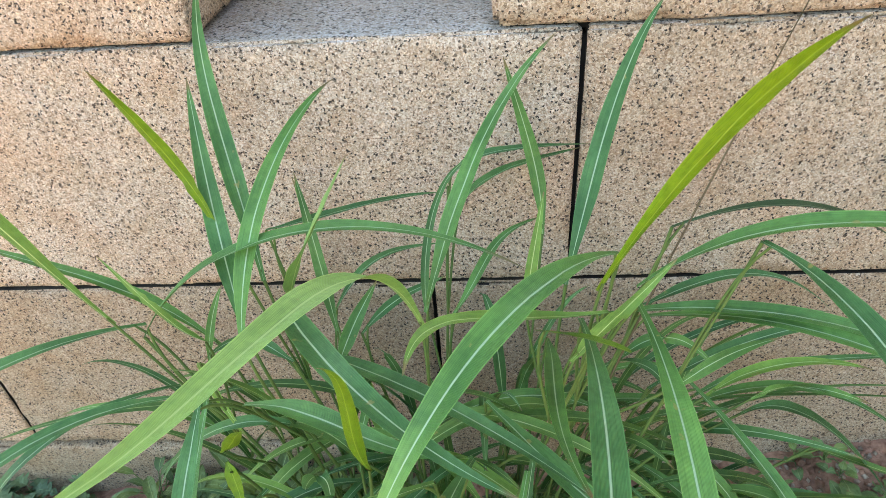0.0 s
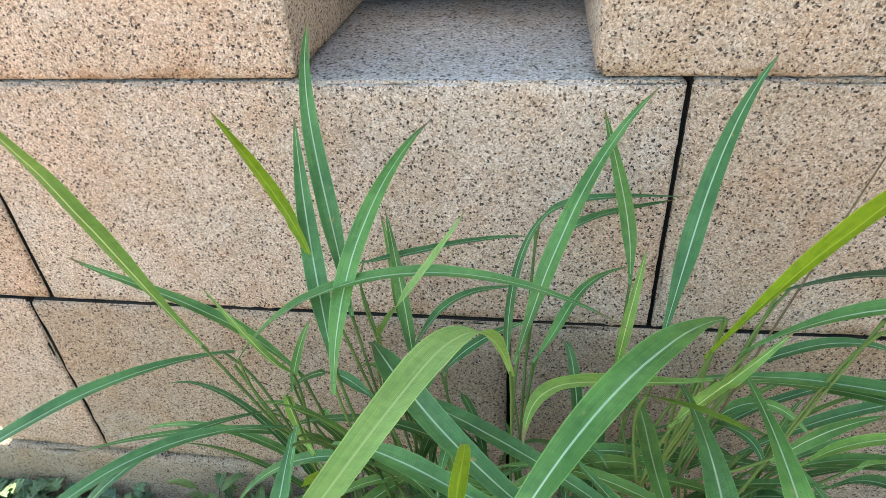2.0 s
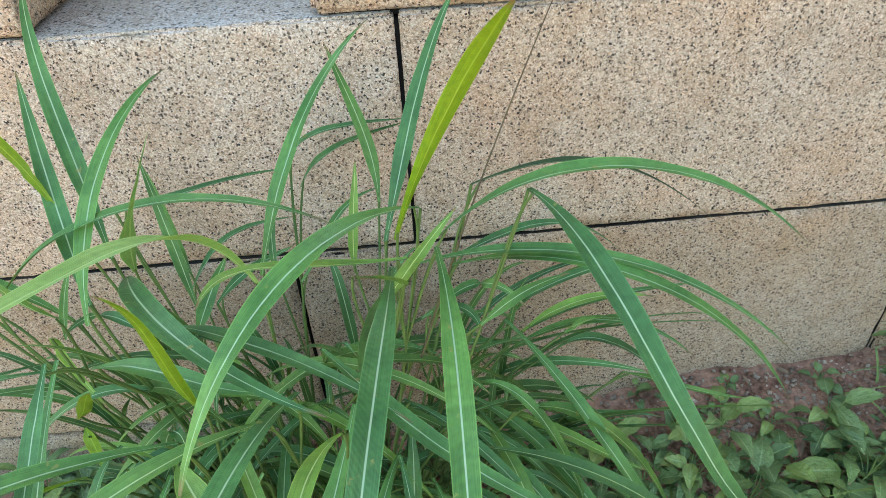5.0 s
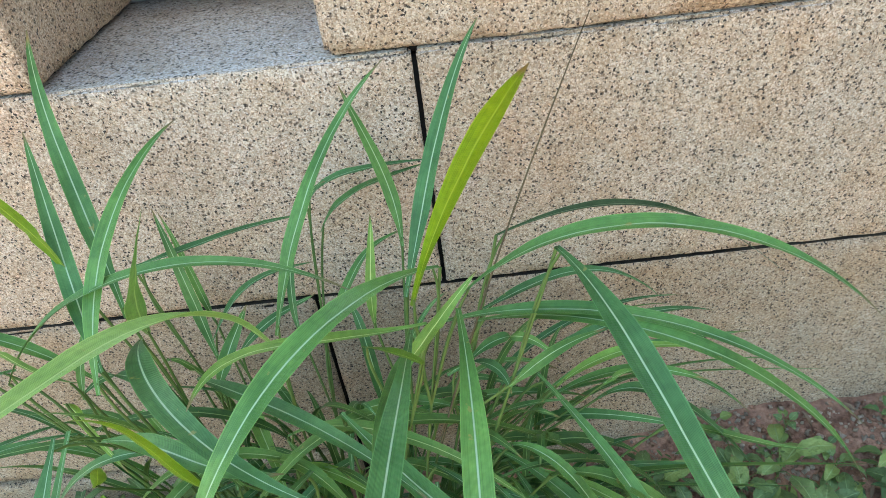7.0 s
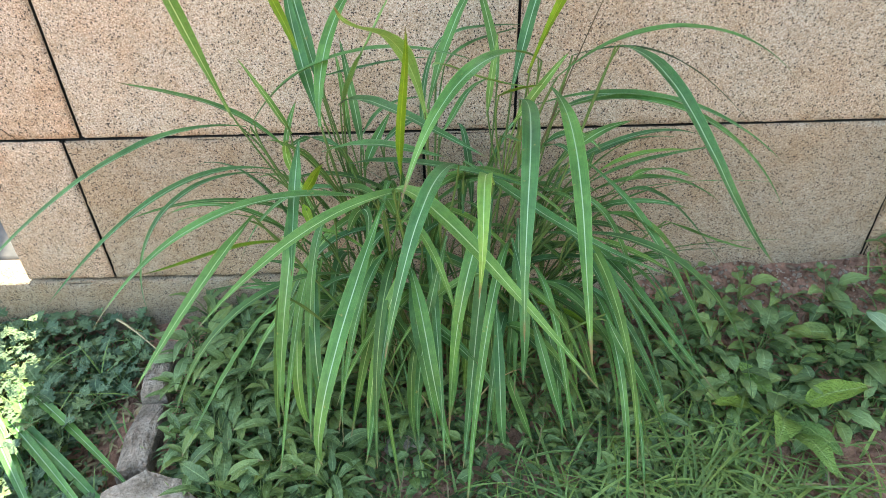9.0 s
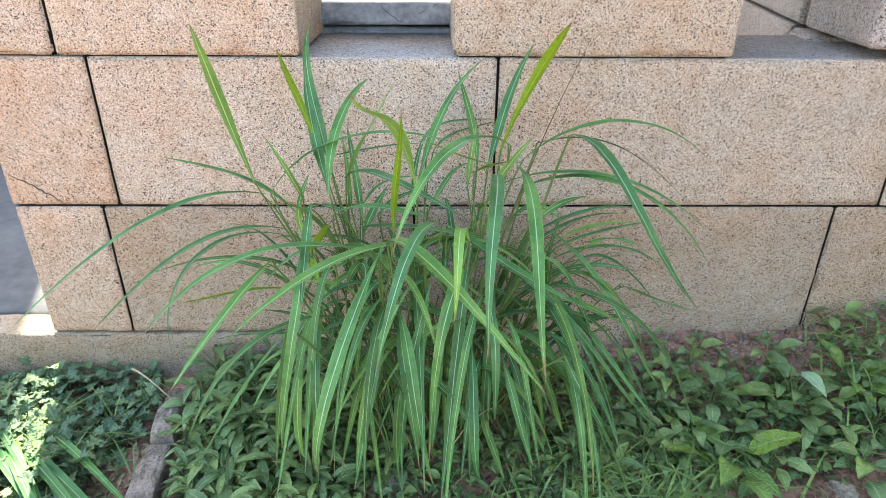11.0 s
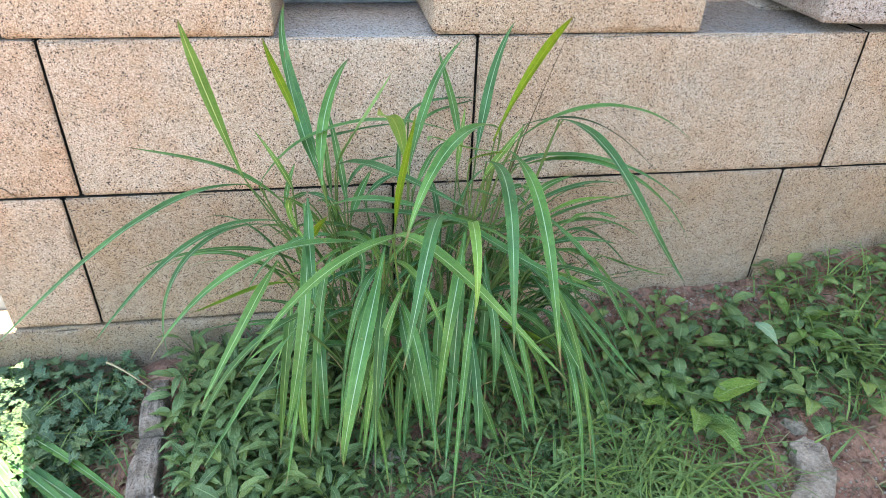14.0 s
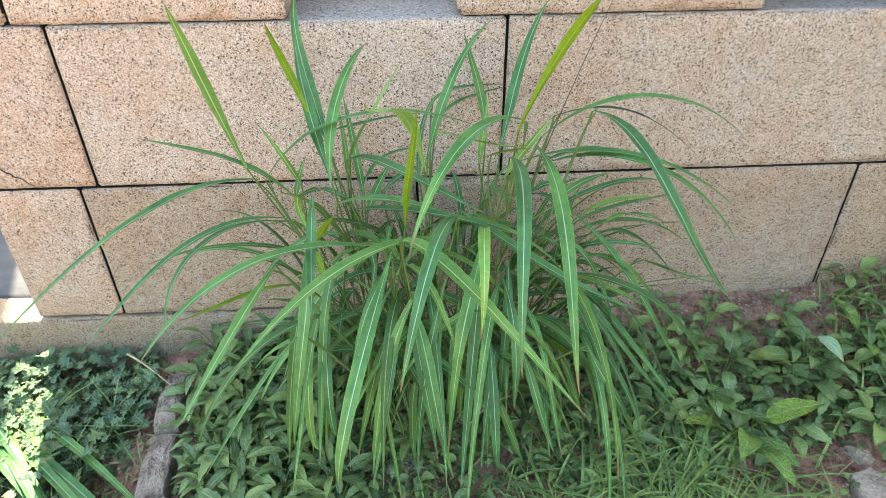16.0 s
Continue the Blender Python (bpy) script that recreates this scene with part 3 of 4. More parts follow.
blade((0.039, 0.450, 0.494), (0.107, 0.369, 0.489), (0.185, 0.292, 0.442), (0.337, 0.250, 0.404), 0.020, MAT_LEAF)
blade((-0.178, 0.413, 0.535), (-0.095, 0.384, 0.576), (-0.048, 0.326, 0.579), (0.013, 0.342, 0.558), 0.020, MAT_LEAF)
blade((-0.160, 0.515, 0.566), (-0.115, 0.413, 0.640), (-0.043, 0.305, 0.640), (0.067, 0.289, 0.582), 0.023, MAT_LEAF)
blade((-0.079, 0.298, 0.513), (-0.120, 0.110, 0.474), (-0.167, 0.007, 0.357), (-0.167, 0.069, 0.241), 0.021, MAT_LEAF)
blade((0.030, 0.357, 0.536), (-0.007, 0.222, 0.631), (-0.038, 0.090, 0.591), (-0.069, 0.068, 0.441), 0.021, MAT_LEAF)
blade((0.075, 0.314, 0.528), (0.045, 0.209, 0.646), (0.052, 0.106, 0.605), (0.043, 0.114, 0.489), 0.016, MAT_MID)
blade((-0.055, 0.357, 0.371), (-0.023, 0.227, 0.370), (-0.020, 0.166, 0.246), (0.012, 0.183, 0.098), 0.020, MAT_LEAF)
blade((-0.232, 0.254, 0.393), (-0.314, 0.220, 0.303), (-0.376, 0.207, 0.194), (-0.439, 0.221, 0.085), 0.018, MAT_LEAF)
blade((-0.257, 0.278, 0.510), (-0.283, 0.186, 0.506), (-0.312, 0.102, 0.482), (-0.354, 0.042, 0.429), 0.016, MAT_MID)
blade((-0.238, 0.402, 0.376), (-0.308, 0.346, 0.429), (-0.338, 0.255, 0.451), (-0.385, 0.189, 0.481), 0.013, MAT_YOUNG)
blade((-0.218, 0.432, 0.533), (-0.193, 0.225, 0.495), (-0.249, 0.179, 0.294), (-0.286, 0.289, 0.082), 0.020, MAT_LEAF)
blade((-0.235, 0.395, 0.324), (-0.251, 0.287, 0.225), (-0.247, 0.232, 0.118), (-0.247, 0.320, 0.025), 0.016, MAT_MID)
blade((-0.209, 0.401, 0.352), (-0.196, 0.230, 0.332), (-0.202, 0.193, 0.180), (-0.206, 0.342, 0.037), 0.016, MAT_LEAF)
blade((-0.171, 0.590, 0.419), (-0.080, 0.504, 0.480), (0.040, 0.431, 0.496), (0.133, 0.327, 0.514), 0.021, MAT_LEAF)
blade((0.142, 0.436, 0.620), (0.039, 0.391, 0.647), (-0.003, 0.369, 0.701), (-0.006, 0.296, 0.702), 0.015, MAT_MID)
blade((0.082, 0.427, 0.609), (0.115, 0.390, 0.640), (0.143, 0.361, 0.653), (0.140, 0.355, 0.657), 0.011, MAT_YOUNG)
blade((0.105, 0.537, 0.490), (0.107, 0.442, 0.543), (0.082, 0.350, 0.586), (0.110, 0.263, 0.617), 0.015, MAT_LEAF)
blade((-0.208, 0.403, 0.559), (-0.208, 0.335, 0.528), (-0.203, 0.267, 0.497), (-0.198, 0.200, 0.464), 0.016, MAT_LEAF)
blade((-0.240, 0.469, 0.529), (-0.261, 0.500, 0.504), (-0.256, 0.491, 0.460), (-0.213, 0.457, 0.422), 0.011, MAT_MID)
blade((0.008, 0.333, 0.431), (-0.036, 0.243, 0.315), (-0.052, 0.238, 0.160), (-0.050, 0.289, 0.005), 0.015, MAT_LEAF)
blade((0.084, 0.413, 0.471), (0.058, 0.331, 0.327), (0.044, 0.263, 0.175), (0.028, 0.223, 0.013), 0.020, MAT_LEAF)
blade((-0.028, 0.358, 0.415), (-0.109, 0.260, 0.338), (-0.120, 0.222, 0.196), (-0.137, 0.243, 0.044), 0.018, MAT_MID)
blade((0.035, 0.380, 0.344), (0.016, 0.320, 0.267), (0.020, 0.292, 0.172), (0.010, 0.298, 0.071), 0.018, MAT_LEAF)
blade((0.085, 0.352, 0.305), (0.090, 0.220, 0.238), (0.080, 0.167, 0.128), (0.108, 0.258, 0.030), 0.016, MAT_LEAF)
blade((0.143, 0.335, 0.275), (0.166, 0.280, 0.218), (0.181, 0.254, 0.142), (0.209, 0.256, 0.064), 0.015, MAT_LEAF)
blade((0.112, 0.379, 0.392), (0.134, 0.282, 0.355), (0.124, 0.252, 0.258), (0.132, 0.284, 0.154), 0.016, MAT_LEAF)
blade((0.278, 0.617, 0.007), (0.310, 0.504, 0.087), (0.324, 0.385, 0.162), (0.310, 0.270, 0.237), 0.011, MAT_MID)
blade((0.254, 0.289, 0.305), (0.278, 0.251, 0.253), (0.320, 0.242, 0.201), (0.343, 0.259, 0.140), 0.015, MAT_LEAF)
# blades behind, close to the wall
blade((-0.148, 0.620, 0.450), (-0.113, 0.673, 0.503), (-0.084, 0.682, 0.505), (-0.011, 0.690, 0.507), 0.014, MAT_LEAF)
blade((0.000, 0.600, 0.465), (0.047, 0.645, 0.505), (0.040, 0.675, 0.535), (0.114, 0.690, 0.543), 0.014, MAT_LEAF)
blade((-0.140, 0.600, 0.431), (-0.148, 0.620, 0.509), (-0.159, 0.640, 0.575), (-0.170, 0.660, 0.632), 0.015, MAT_LEAF)
blade((-0.136, 0.560, 0.424), (-0.120, 0.577, 0.462), (-0.109, 0.608, 0.473), (-0.084, 0.610, 0.515), 0.017, MAT_LEAF)
blade((0.195, 0.520, 0.551), (0.250, 0.557, 0.543), (0.331, 0.578, 0.583), (0.395, 0.540, 0.513), 0.013, MAT_LEAF)
blade((0.171, 0.500, 0.493), (0.208, 0.530, 0.508), (0.243, 0.530, 0.511), (0.272, 0.500, 0.479), 0.012, MAT_LEAF)
blade((0.149, 0.500, 0.477), (0.186, 0.517, 0.496), (0.213, 0.473, 0.510), (0.214, 0.460, 0.484), 0.013, MAT_LEAF)
blade((0.212, 0.450, 0.508), (0.244, 0.460, 0.532), (0.266, 0.470, 0.540), (0.313, 0.480, 0.544), 0.012, MAT_LEAF)
blade((0.113, 0.430, 0.569), (0.134, 0.433, 0.597), (0.157, 0.422, 0.644), (0.190, 0.440, 0.671), 0.013, MAT_MID)
blade((0.080, 0.520, 0.538), (0.082, 0.512, 0.598), (0.091, 0.533, 0.630), (0.096, 0.540, 0.672), 0.010, MAT_MID)
blade((-0.027, 0.600, 0.457), (-0.035, 0.597, 0.521), (-0.025, 0.683, 0.615), (0.030, 0.680, 0.631), 0.009, MAT_LEAF)
blade((-0.105, 0.580, 0.459), (-0.069, 0.597, 0.501), (-0.041, 0.628, 0.485), (-0.006, 0.630, 0.503), 0.011, MAT_LEAF)
blade((-0.263, 0.520, 0.478), (-0.257, 0.530, 0.514), (-0.248, 0.540, 0.541), (-0.236, 0.550, 0.562), 0.009, MAT_LEAF)
blade((-0.160, 0.500, 0.498), (-0.197, 0.522, 0.500), (-0.221, 0.543, 0.519), (-0.270, 0.520, 0.478), 0.012, MAT_LEAF)
blade((0.269, 0.500, 0.440), (0.321, 0.530, 0.458), (0.383, 0.530, 0.469), (0.424, 0.500, 0.477), 0.013, MAT_MID)
blade((0.327, 0.520, 0.411), (0.361, 0.528, 0.432), (0.385, 0.507, 0.447), (0.438, 0.500, 0.425), 0.013, MAT_LEAF)
# hanging blades of the lower half
blade((-0.256, 0.400, 0.341), (-0.263, 0.363, 0.311), (-0.275, 0.267, 0.241), (-0.303, 0.290, 0.031), 0.017, MAT_LOW)
blade((-0.203, 0.420, 0.351), (-0.237, 0.365, 0.322), (-0.252, 0.280, 0.259), (-0.256, 0.300, 0.038), 0.017, MAT_LEAF)
blade((-0.196, 0.380, 0.361), (-0.220, 0.323, 0.277), (-0.204, 0.282, 0.251), (-0.233, 0.300, 0.029), 0.016, MAT_LOW)
blade((-0.088, 0.400, 0.362), (-0.123, 0.357, 0.347), (-0.135, 0.238, 0.358), (-0.190, 0.270, 0.055), 0.016, MAT_LEAF)
blade((-0.083, 0.360, 0.311), (-0.122, 0.300, 0.277), (-0.130, 0.270, 0.230), (-0.169, 0.270, 0.046), 0.016, MAT_LOW)
blade((-0.086, 0.370, 0.241), (-0.094, 0.350, 0.205), (-0.128, 0.285, 0.151), (-0.145, 0.310, 0.001), 0.014, MAT_LOW)
blade((-0.051, 0.340, 0.351), (-0.045, 0.295, 0.289), (-0.029, 0.220, 0.279), (-0.014, 0.250, 0.067), 0.018, MAT_LEAF)
blade((-0.044, 0.340, 0.219), (-0.063, 0.308, 0.171), (-0.062, 0.277, 0.091), (-0.057, 0.290, 0.002), 0.014, MAT_LOW)
blade((0.005, 0.380, 0.380), (-0.012, 0.323, 0.294), (-0.020, 0.282, 0.253), (-0.016, 0.300, 0.064), 0.015, MAT_LEAF)
blade((0.075, 0.380, 0.484), (0.041, 0.240, 0.426), (0.016, 0.190, 0.468), (0.004, 0.230, 0.089), 0.021, MAT_LEAF)
blade((0.060, 0.370, 0.319), (0.084, 0.332, 0.268), (0.083, 0.278, 0.161), (0.088, 0.300, -0.013), 0.015, MAT_LOW)
blade((0.126, 0.420, 0.403), (0.130, 0.363, 0.338), (0.106, 0.322, 0.249), (0.116, 0.340, 0.079), 0.017, MAT_LEAF)
blade((0.144, 0.380, 0.282), (0.199, 0.338, 0.202), (0.189, 0.297, 0.159), (0.218, 0.300, -0.020), 0.013, MAT_LEAF)
blade((0.104, 0.360, 0.142), (0.124, 0.325, 0.076), (0.144, 0.305, 0.040), (0.160, 0.300, -0.020), 0.014, MAT_LOW)
blade((0.262, 0.400, 0.301), (0.313, 0.377, 0.195), (0.301, 0.323, 0.213), (0.392, 0.330, -0.008), 0.015, MAT_LEAF)
blade((0.182, 0.420, 0.395), (0.281, 0.313, 0.379), (0.301, 0.252, 0.303), (0.470, 0.280, 0.109), 0.018, MAT_LEAF)
blade((0.248, 0.460, 0.340), (0.320, 0.437, 0.324), (0.338, 0.383, 0.345), (0.410, 0.390, 0.291), 0.014, MAT_MID)
blade((0.160, 0.400, 0.248), (0.234, 0.377, 0.228), (0.266, 0.323, 0.216), (0.341, 0.330, 0.169), 0.009, MAT_YOUNG)
blade((0.157, 0.420, 0.225), (0.208, 0.407, 0.216), (0.236, 0.363, 0.237), (0.264, 0.380, 0.203), 0.008, MAT_YOUNG)
blade((0.220, 0.400, 0.222), (0.251, 0.368, 0.188), (0.269, 0.337, 0.092), (0.285, 0.350, 0.065), 0.012, MAT_LOW)
blade((0.192, 0.420, 0.268), (0.206, 0.400, 0.237), (0.231, 0.335, 0.145), (0.248, 0.360, 0.054), 0.012, MAT_LOW)
blade((0.051, 0.400, 0.292), (0.040, 0.368, 0.258), (0.036, 0.337, 0.142), (0.035, 0.350, 0.063), 0.014, MAT_LOW)
blade((0.380, 0.480, 0.244), (0.419, 0.460, 0.197), (0.444, 0.440, 0.164), (0.528, 0.420, -0.036), 0.012, MAT_LEAF)
blade((0.322, 0.520, 0.385), (0.387, 0.543, 0.411), (0.474, 0.522, 0.318), (0.545, 0.500, 0.206), 0.016, MAT_LEAF)
blade((0.413, 0.520, 0.323), (0.470, 0.528, 0.294), (0.535, 0.507, 0.269), (0.589, 0.500, 0.267), 0.011, MAT_MID)
blade((-0.224, 0.420, 0.454), (-0.201, 0.410, 0.478), (-0.192, 0.400, 0.510), (-0.174, 0.390, 0.527), 0.014, MAT_YOUNG)
blade((-0.222, 0.420, 0.439), (-0.215, 0.410, 0.436), (-0.208, 0.400, 0.409), (-0.205, 0.390, 0.408), 0.013, MAT_YOUNG)
blade((-0.177, 0.420, 0.284), (-0.134, 0.410, 0.334), (-0.098, 0.400, 0.325), (-0.092, 0.390, 0.296), 0.009, MAT_MID)
blade((-0.163, 0.440, 0.350), (-0.135, 0.387, 0.468), (-0.095, 0.423, 0.459), (-0.128, 0.370, 0.361), 0.015, MAT_LEAF)


# ---- inner blades of the clump, shorter and lower ----
for i in range(58):
    ang = rng.uniform(-0.35, math.pi + 0.35)
    if i % 6 == 0:
        ang = rng.uniform(math.pi, 2 * math.pi)
    out = Vector((math.cos(ang) * 1.15, -math.sin(ang) * 0.8, 0))
    low = i % 3
    base = Vector((rng.uniform(-0.17, 0.19), rng.uniform(0.36, 0.54), rng.uniform(0.14, 0.30) if low else rng.uniform(0.30, 0.44)))
    ln = rng.uniform(0.16, 0.27) if low else rng.uniform(0.18, 0.30)
    rise, drop = rng.uniform(0.04, 0.12), rng.uniform(0.02, 0.22)
    tip = base + out * ln + Vector((0, 0, -drop))
    tip.y = min(tip.y, 0.69)
    tip.z = max(tip.z, ground_z(tip.x, tip.y) + 0.03)
    p1 = base + out * ln * 0.3 + Vector((0, 0, rise))
    p2 = base + out * ln * 0.75 + Vector((0, 0, rise * 0.7 - drop * 0.3))
    p1.y, p2.y = min(p1.y, 0.69), min(p2.y, 0.69)
    blade(base, p1, p2, tip, rng.uniform(0.010, 0.019), rng.choice((MAT_LEAF, MAT_LEAF, MAT_LOW, MAT_MID)), rng.uniform(-30, 30))
for i in range(4):
    x = rng.uniform(-0.2, 0.22)
    base = Vector((x, rng.uniform(0.33, 0.45), rng.uniform(0.33, 0.47)))
    tip = Vector((x * 1.5 + rng.uniform(-0.05, 0.05), rng.uniform(0.18, 0.3), rng.uniform(-0.01, 0.1)))
    blade(base, base + Vector((x * 0.2, -0.08, 0.03)), base.lerp(tip, 0.6) + Vector((0, -0.07, 0.02)), tip, rng.uniform(0.011, 0.018), rng.choice((MAT_LOW, MAT_LEAF, MAT_LEAF)))
# fans of hanging blades on the flanks and in front
for n, x0, x1, a0, a1, z0, z1 in ((8, 0.08, 0.25, -85, -30, 0.26, 0.46), (10, 0.14, 0.27, -45, 8, 0.24, 0.42), (5, -0.22, -0.06, -175, -120, 0.26, 0.40), (3, -0.12, 0.14, -115, -65, 0.26, 0.40)):
    for i in range(n):
        base = Vector((rng.uniform(x0, x1), rng.uniform(0.36, 0.5), rng.uniform(z0, z1)))
        az = radians(rng.uniform(a0, a1))
        d = Vector((math.cos(az), math.sin(az), 0))
        ln = rng.uniform(0.18, 0.36)
        tip = base + d * ln
        tip.z = max(ground_z(tip.x, tip.y) + 0.03, base.z - rng.uniform(0.2, 0.4))
        p2 = base + d * ln * 0.82
        p2.z = base.z + rng.uniform(-0.1, 0.02)
        blade(base, base + d * ln * 0.35 + Vector((0, 0, rng.uniform(0.03, 0.08))), p2, tip, rng.uniform(0.010, 0.018), rng.choice((MAT_LOW, MAT_LEAF, MAT_LEAF)), rng.uniform(-20, 20))
# thin upright blades and stems deep inside, close to the wall
for i in range(70):
    base = Vector((rng.uniform(-0.27, 0.27), rng.uniform(0.46, 0.62), rng.uniform(0.08, 0.34)))
    lean = Vector((base.x * 0.5 + rng.uniform(-0.14, 0.14), rng.uniform(-0.12, 0.06), rng.uniform(0.12, 0.26)))
    tip = base + lean + Vector((lean.x * 0.5, 0, -rng.uniform(0.0, 0.08)))
    tip.y = min(tip.y, 0.69)
    p2 = base + lean * 0.8 + Vector((0, 0, 0.03))
    p2.y = min(p2.y, 0.69)
    blade(base, base + Vector((lean.x * 0.15, 0, lean.z * 0.5)), p2, tip, rng.uniform(0.007, 0.014), rng.choice((MAT_LEAF, MAT_LEAF, MAT_LOW)), rng.uniform(-50, 50))
# thin dry seed stalk on the flank of the clump
stalk = [Vector((0.13, 0.46, 0.40)), Vector((0.2, 0.5, 0.62)), Vector((0.27, 0.56, 0.74)), Vector((0.315, 0.6, 0.82))]
mesh_object("seed_stalk", *tube([bezier(stalk, i / 10) for i in range(11)], [0.0013 - 0.0008 * i / 10 for i in range(11)]), MAT_STALK, clump, "thin dry brown seed stalk")
for i in range(26):
    a = Vector((rng.uniform(-0.16, 0.2), rng.uniform(0.38, 0.55), 0))
    a.z = ground_z(a.x, a.y)
    b = a + Vector((rng.uniform(-0.12, 0.12), rng.uniform(-0.14, 0.05), rng.uniform(0.12, 0.32)))
    pts = [a.lerp(b, k / 5) + Vector((0, 0, 0.03 * math.sin(math.pi * k / 5))) for k in range(6)]
    mesh_object("dry_stem", *tube(pts, [0.0018 - 0.0002 * k for k in range(6)], 5), MAT_STRAW if i % 3 == 0 else MAT_STEM, clump)


# ---- weeds ----
def leaf_shape(length, width, lobes=0, curl=0.25, fold=0.2, seed=0, tip=1.0):
    """A small leaf from its own origin along +y; lobes make it deeply cut like mugwort."""
    steps = 8 if not lobes else 17
    verts, faces, uvs = [], [], []
    for i in range(steps + 1):
        t = i / steps
        w = width * 0.5 * (math.sin(math.pi * min(1, t ** 0.8)) ** 0.8 if t < 1 else 0) * (1 - 0.25 * t * tip) + 0.0006
        if lobes:
            w *= 0.28 + 0.95 * abs(math.sin(math.pi * lobes * t + 0.5)) * (1 - 0.3 * t)
        z = -curl * length * t * t + 0.12 * length * math.sin(math.pi * t) + 0.02 * length * noise.noise(Vector((t * 4, seed, 0)))
        w *= 1 + 0.16 * noise.noise(Vector((t * 9, seed * 1.9, 3)))
        y = length * t * (1 - 0.15 * curl * t)
        for u in (-1, -0.5, 0, 0.5, 1):
            lag = (-0.12 if lobes else 0.0) * abs(u) * length * 0.3
            verts.append(Vector((u * w, y + lag, z + abs(u) * w * fold + 0.10 * width * noise.noise(Vector((u * 2.5, t * 6, seed + 9))))))
            uvs.append(((u + 1) / 2, t))
    for i in range(steps):
        for k in range(4):
            a = i * 5 + k
            faces.append((a, a + 1, a + 6, a + 5))
    return verts, faces, uvs


def petiole(verts, faces, uvs, start, end, r=0.0011):
    mid = start.lerp(end, 0.5) + Vector((0, 0, 0.006))
    tv, tf = tube([start, mid, end], [r * 1.2, r, r * 0.8], 4)
    n = len(verts)
    return verts + tv, faces + [tuple(i + n for i in q) for q in tf], uvs + [(0.25, 0.2)] * len(tv)


def weed(name, label, category, mat, count, length, width, height, lobes, group, seed_no, spread=1.0):
    r = random.Random(seed_no)
    root = tagged(new(name), label, category, group)
    for i in range(count):
        az = i * 2.4 + r.uniform(-0.4, 0.4)
        h = height * (0.25 + 0.75 * i / max(1, count - 1)) * r.uniform(0.8, 1.15)
        reach = spread * length * r.uniform(0.25, 0.6) * (1.1 - 0.6 * i / count)
        k = r.uniform(0.7, 1.15)
        v, f, uv = leaf_shape(length * k, width * k * r.uniform(0.85, 1.15), lobes, r.uniform(-0.12, 0.3), r.uniform(0.1, 0.4), seed_no + i)
        m = pose(0, 0, 0, 0, 0, math.degrees(az)) @ Matrix.Translation((0, reach, h)) @ pose(0, 0, 0, r.uniform(-18, 32), r.uniform(-20, 20), 0)
        v = [m @ p for p in v]
        v, f, uv = petiole(v, f, uv, Vector((0, 0, h * 0.35)), m.translation)
        mesh_object("leaf", v, f, mat, root, uvs=uv)
    sv, sf = tube([Vector((0, 0, -0.01)), Vector((0.002, 0, height * 0.5)), Vector((0, 0.002, height * 0.95))], [0.002, 0.0016, 0.001], 5)
    mesh_object("stem", sv, sf, MAT_STEM, root)
    return root


def scatter(kinds, spots, r, low=0.75, high=1.2):
    used = set()
    for x, y in spots:
        ob = r.choice(kinds)
        sc = r.uniform(low, high)
        z = ground_z(x, y)
        m = pose(x, y, z - 0.004, r.uniform(-8, 8), r.uniform(-8, 8), r.uniform(0, 360))
        if ob.name not in used:
            used.add(ob.name)
            ob.matrix_basis = m
            ob.scale = (sc, sc, sc)
        else:
            c = copy_thing(ob, m)
            c.scale = (sc, sc, sc)
    for ob in kinds:
        if ob.name not in used:
            x, y = spots[0]
            ob.matrix_basis = pose(x + 0.03, y - 0.03, ground_z(x, y), 0, 0, 90)


def spots_in(r, n, x0, x1, y0, y1, apart, keep=None):
    out = []
    for _ in range(n * 30):
        if len(out) >= n:
            break
        p = (r.uniform(x0, x1), r.uniform(y0, y1))
        if all((p[0] - q[0]) ** 2 + (p[1] - q[1]) ** 2 > apart ** 2 for q in out) and (keep is None or keep(*p)):
            out.append(p)
    return out


rw = random.Random(21)
mug = [weed("mugwort_plant", "low grey-green mugwort with deeply cut leaves", "weed", MAT_MUG, 13, 0.050, 0.044, 0.080, 4, "mugwort by the stone kerb", 40 + i) for i in range(4)]
scatter(mug, spots_in(rw, 105, -1.25, -0.65, 0.02, 0.69, 0.040, lambda x, y: x < -0.76 or rw.random() < 0.25 and x < -0.66), rw, 0.5, 1.0)
lance = [weed("lance_leaf_weed", "leafy weed with pointed dull green leaves", "weed", MAT_WEED, 14, 0.072, 0.0225, 0.095, 0, "pointed-leaf weeds beside the kerb", 60 + i, 1.3) for i in range(4)]
scatter(lance, spots_in(rw, 52, -0.535, -0.20, 0.20, 0.66, 0.048, lambda x, y: y > 0.28 or x > -0.4), rw, 0.65, 1.05)
ovate = [weed("broad_leaf_weed", "low weed with rounded green leaves on bare soil", "weed", MAT_WEED, 8, 0.048, 0.028, 0.05, 0, "rounded weeds over the soil", 80 + i, 1.5) for i in range(5)]
scatter(ovate, spots_in(rw, 125, -0.45, 0.72, -0.02, 0.46, 0.04, lambda x, y: rw.random() < 0.8 and not (x > 0.58 and y < 0.33)), rw, 0.3, 0.85)
scatter([weed("broad_leaf_weed", "taller weed with broad rounded leaves near the wall", "weed", MAT_WEED, 9, 0.068, 0.040, 0.085, 0, "broad weeds by the wall", 100 + i, 1.3) for i in range(4)],
        spots_in(rw, 58, 0.45, 1.45, 0.33, 0.70, 0.052, lambda x, y: y < 0.56 or x > 0.98), rw, 0.35, 0.9)
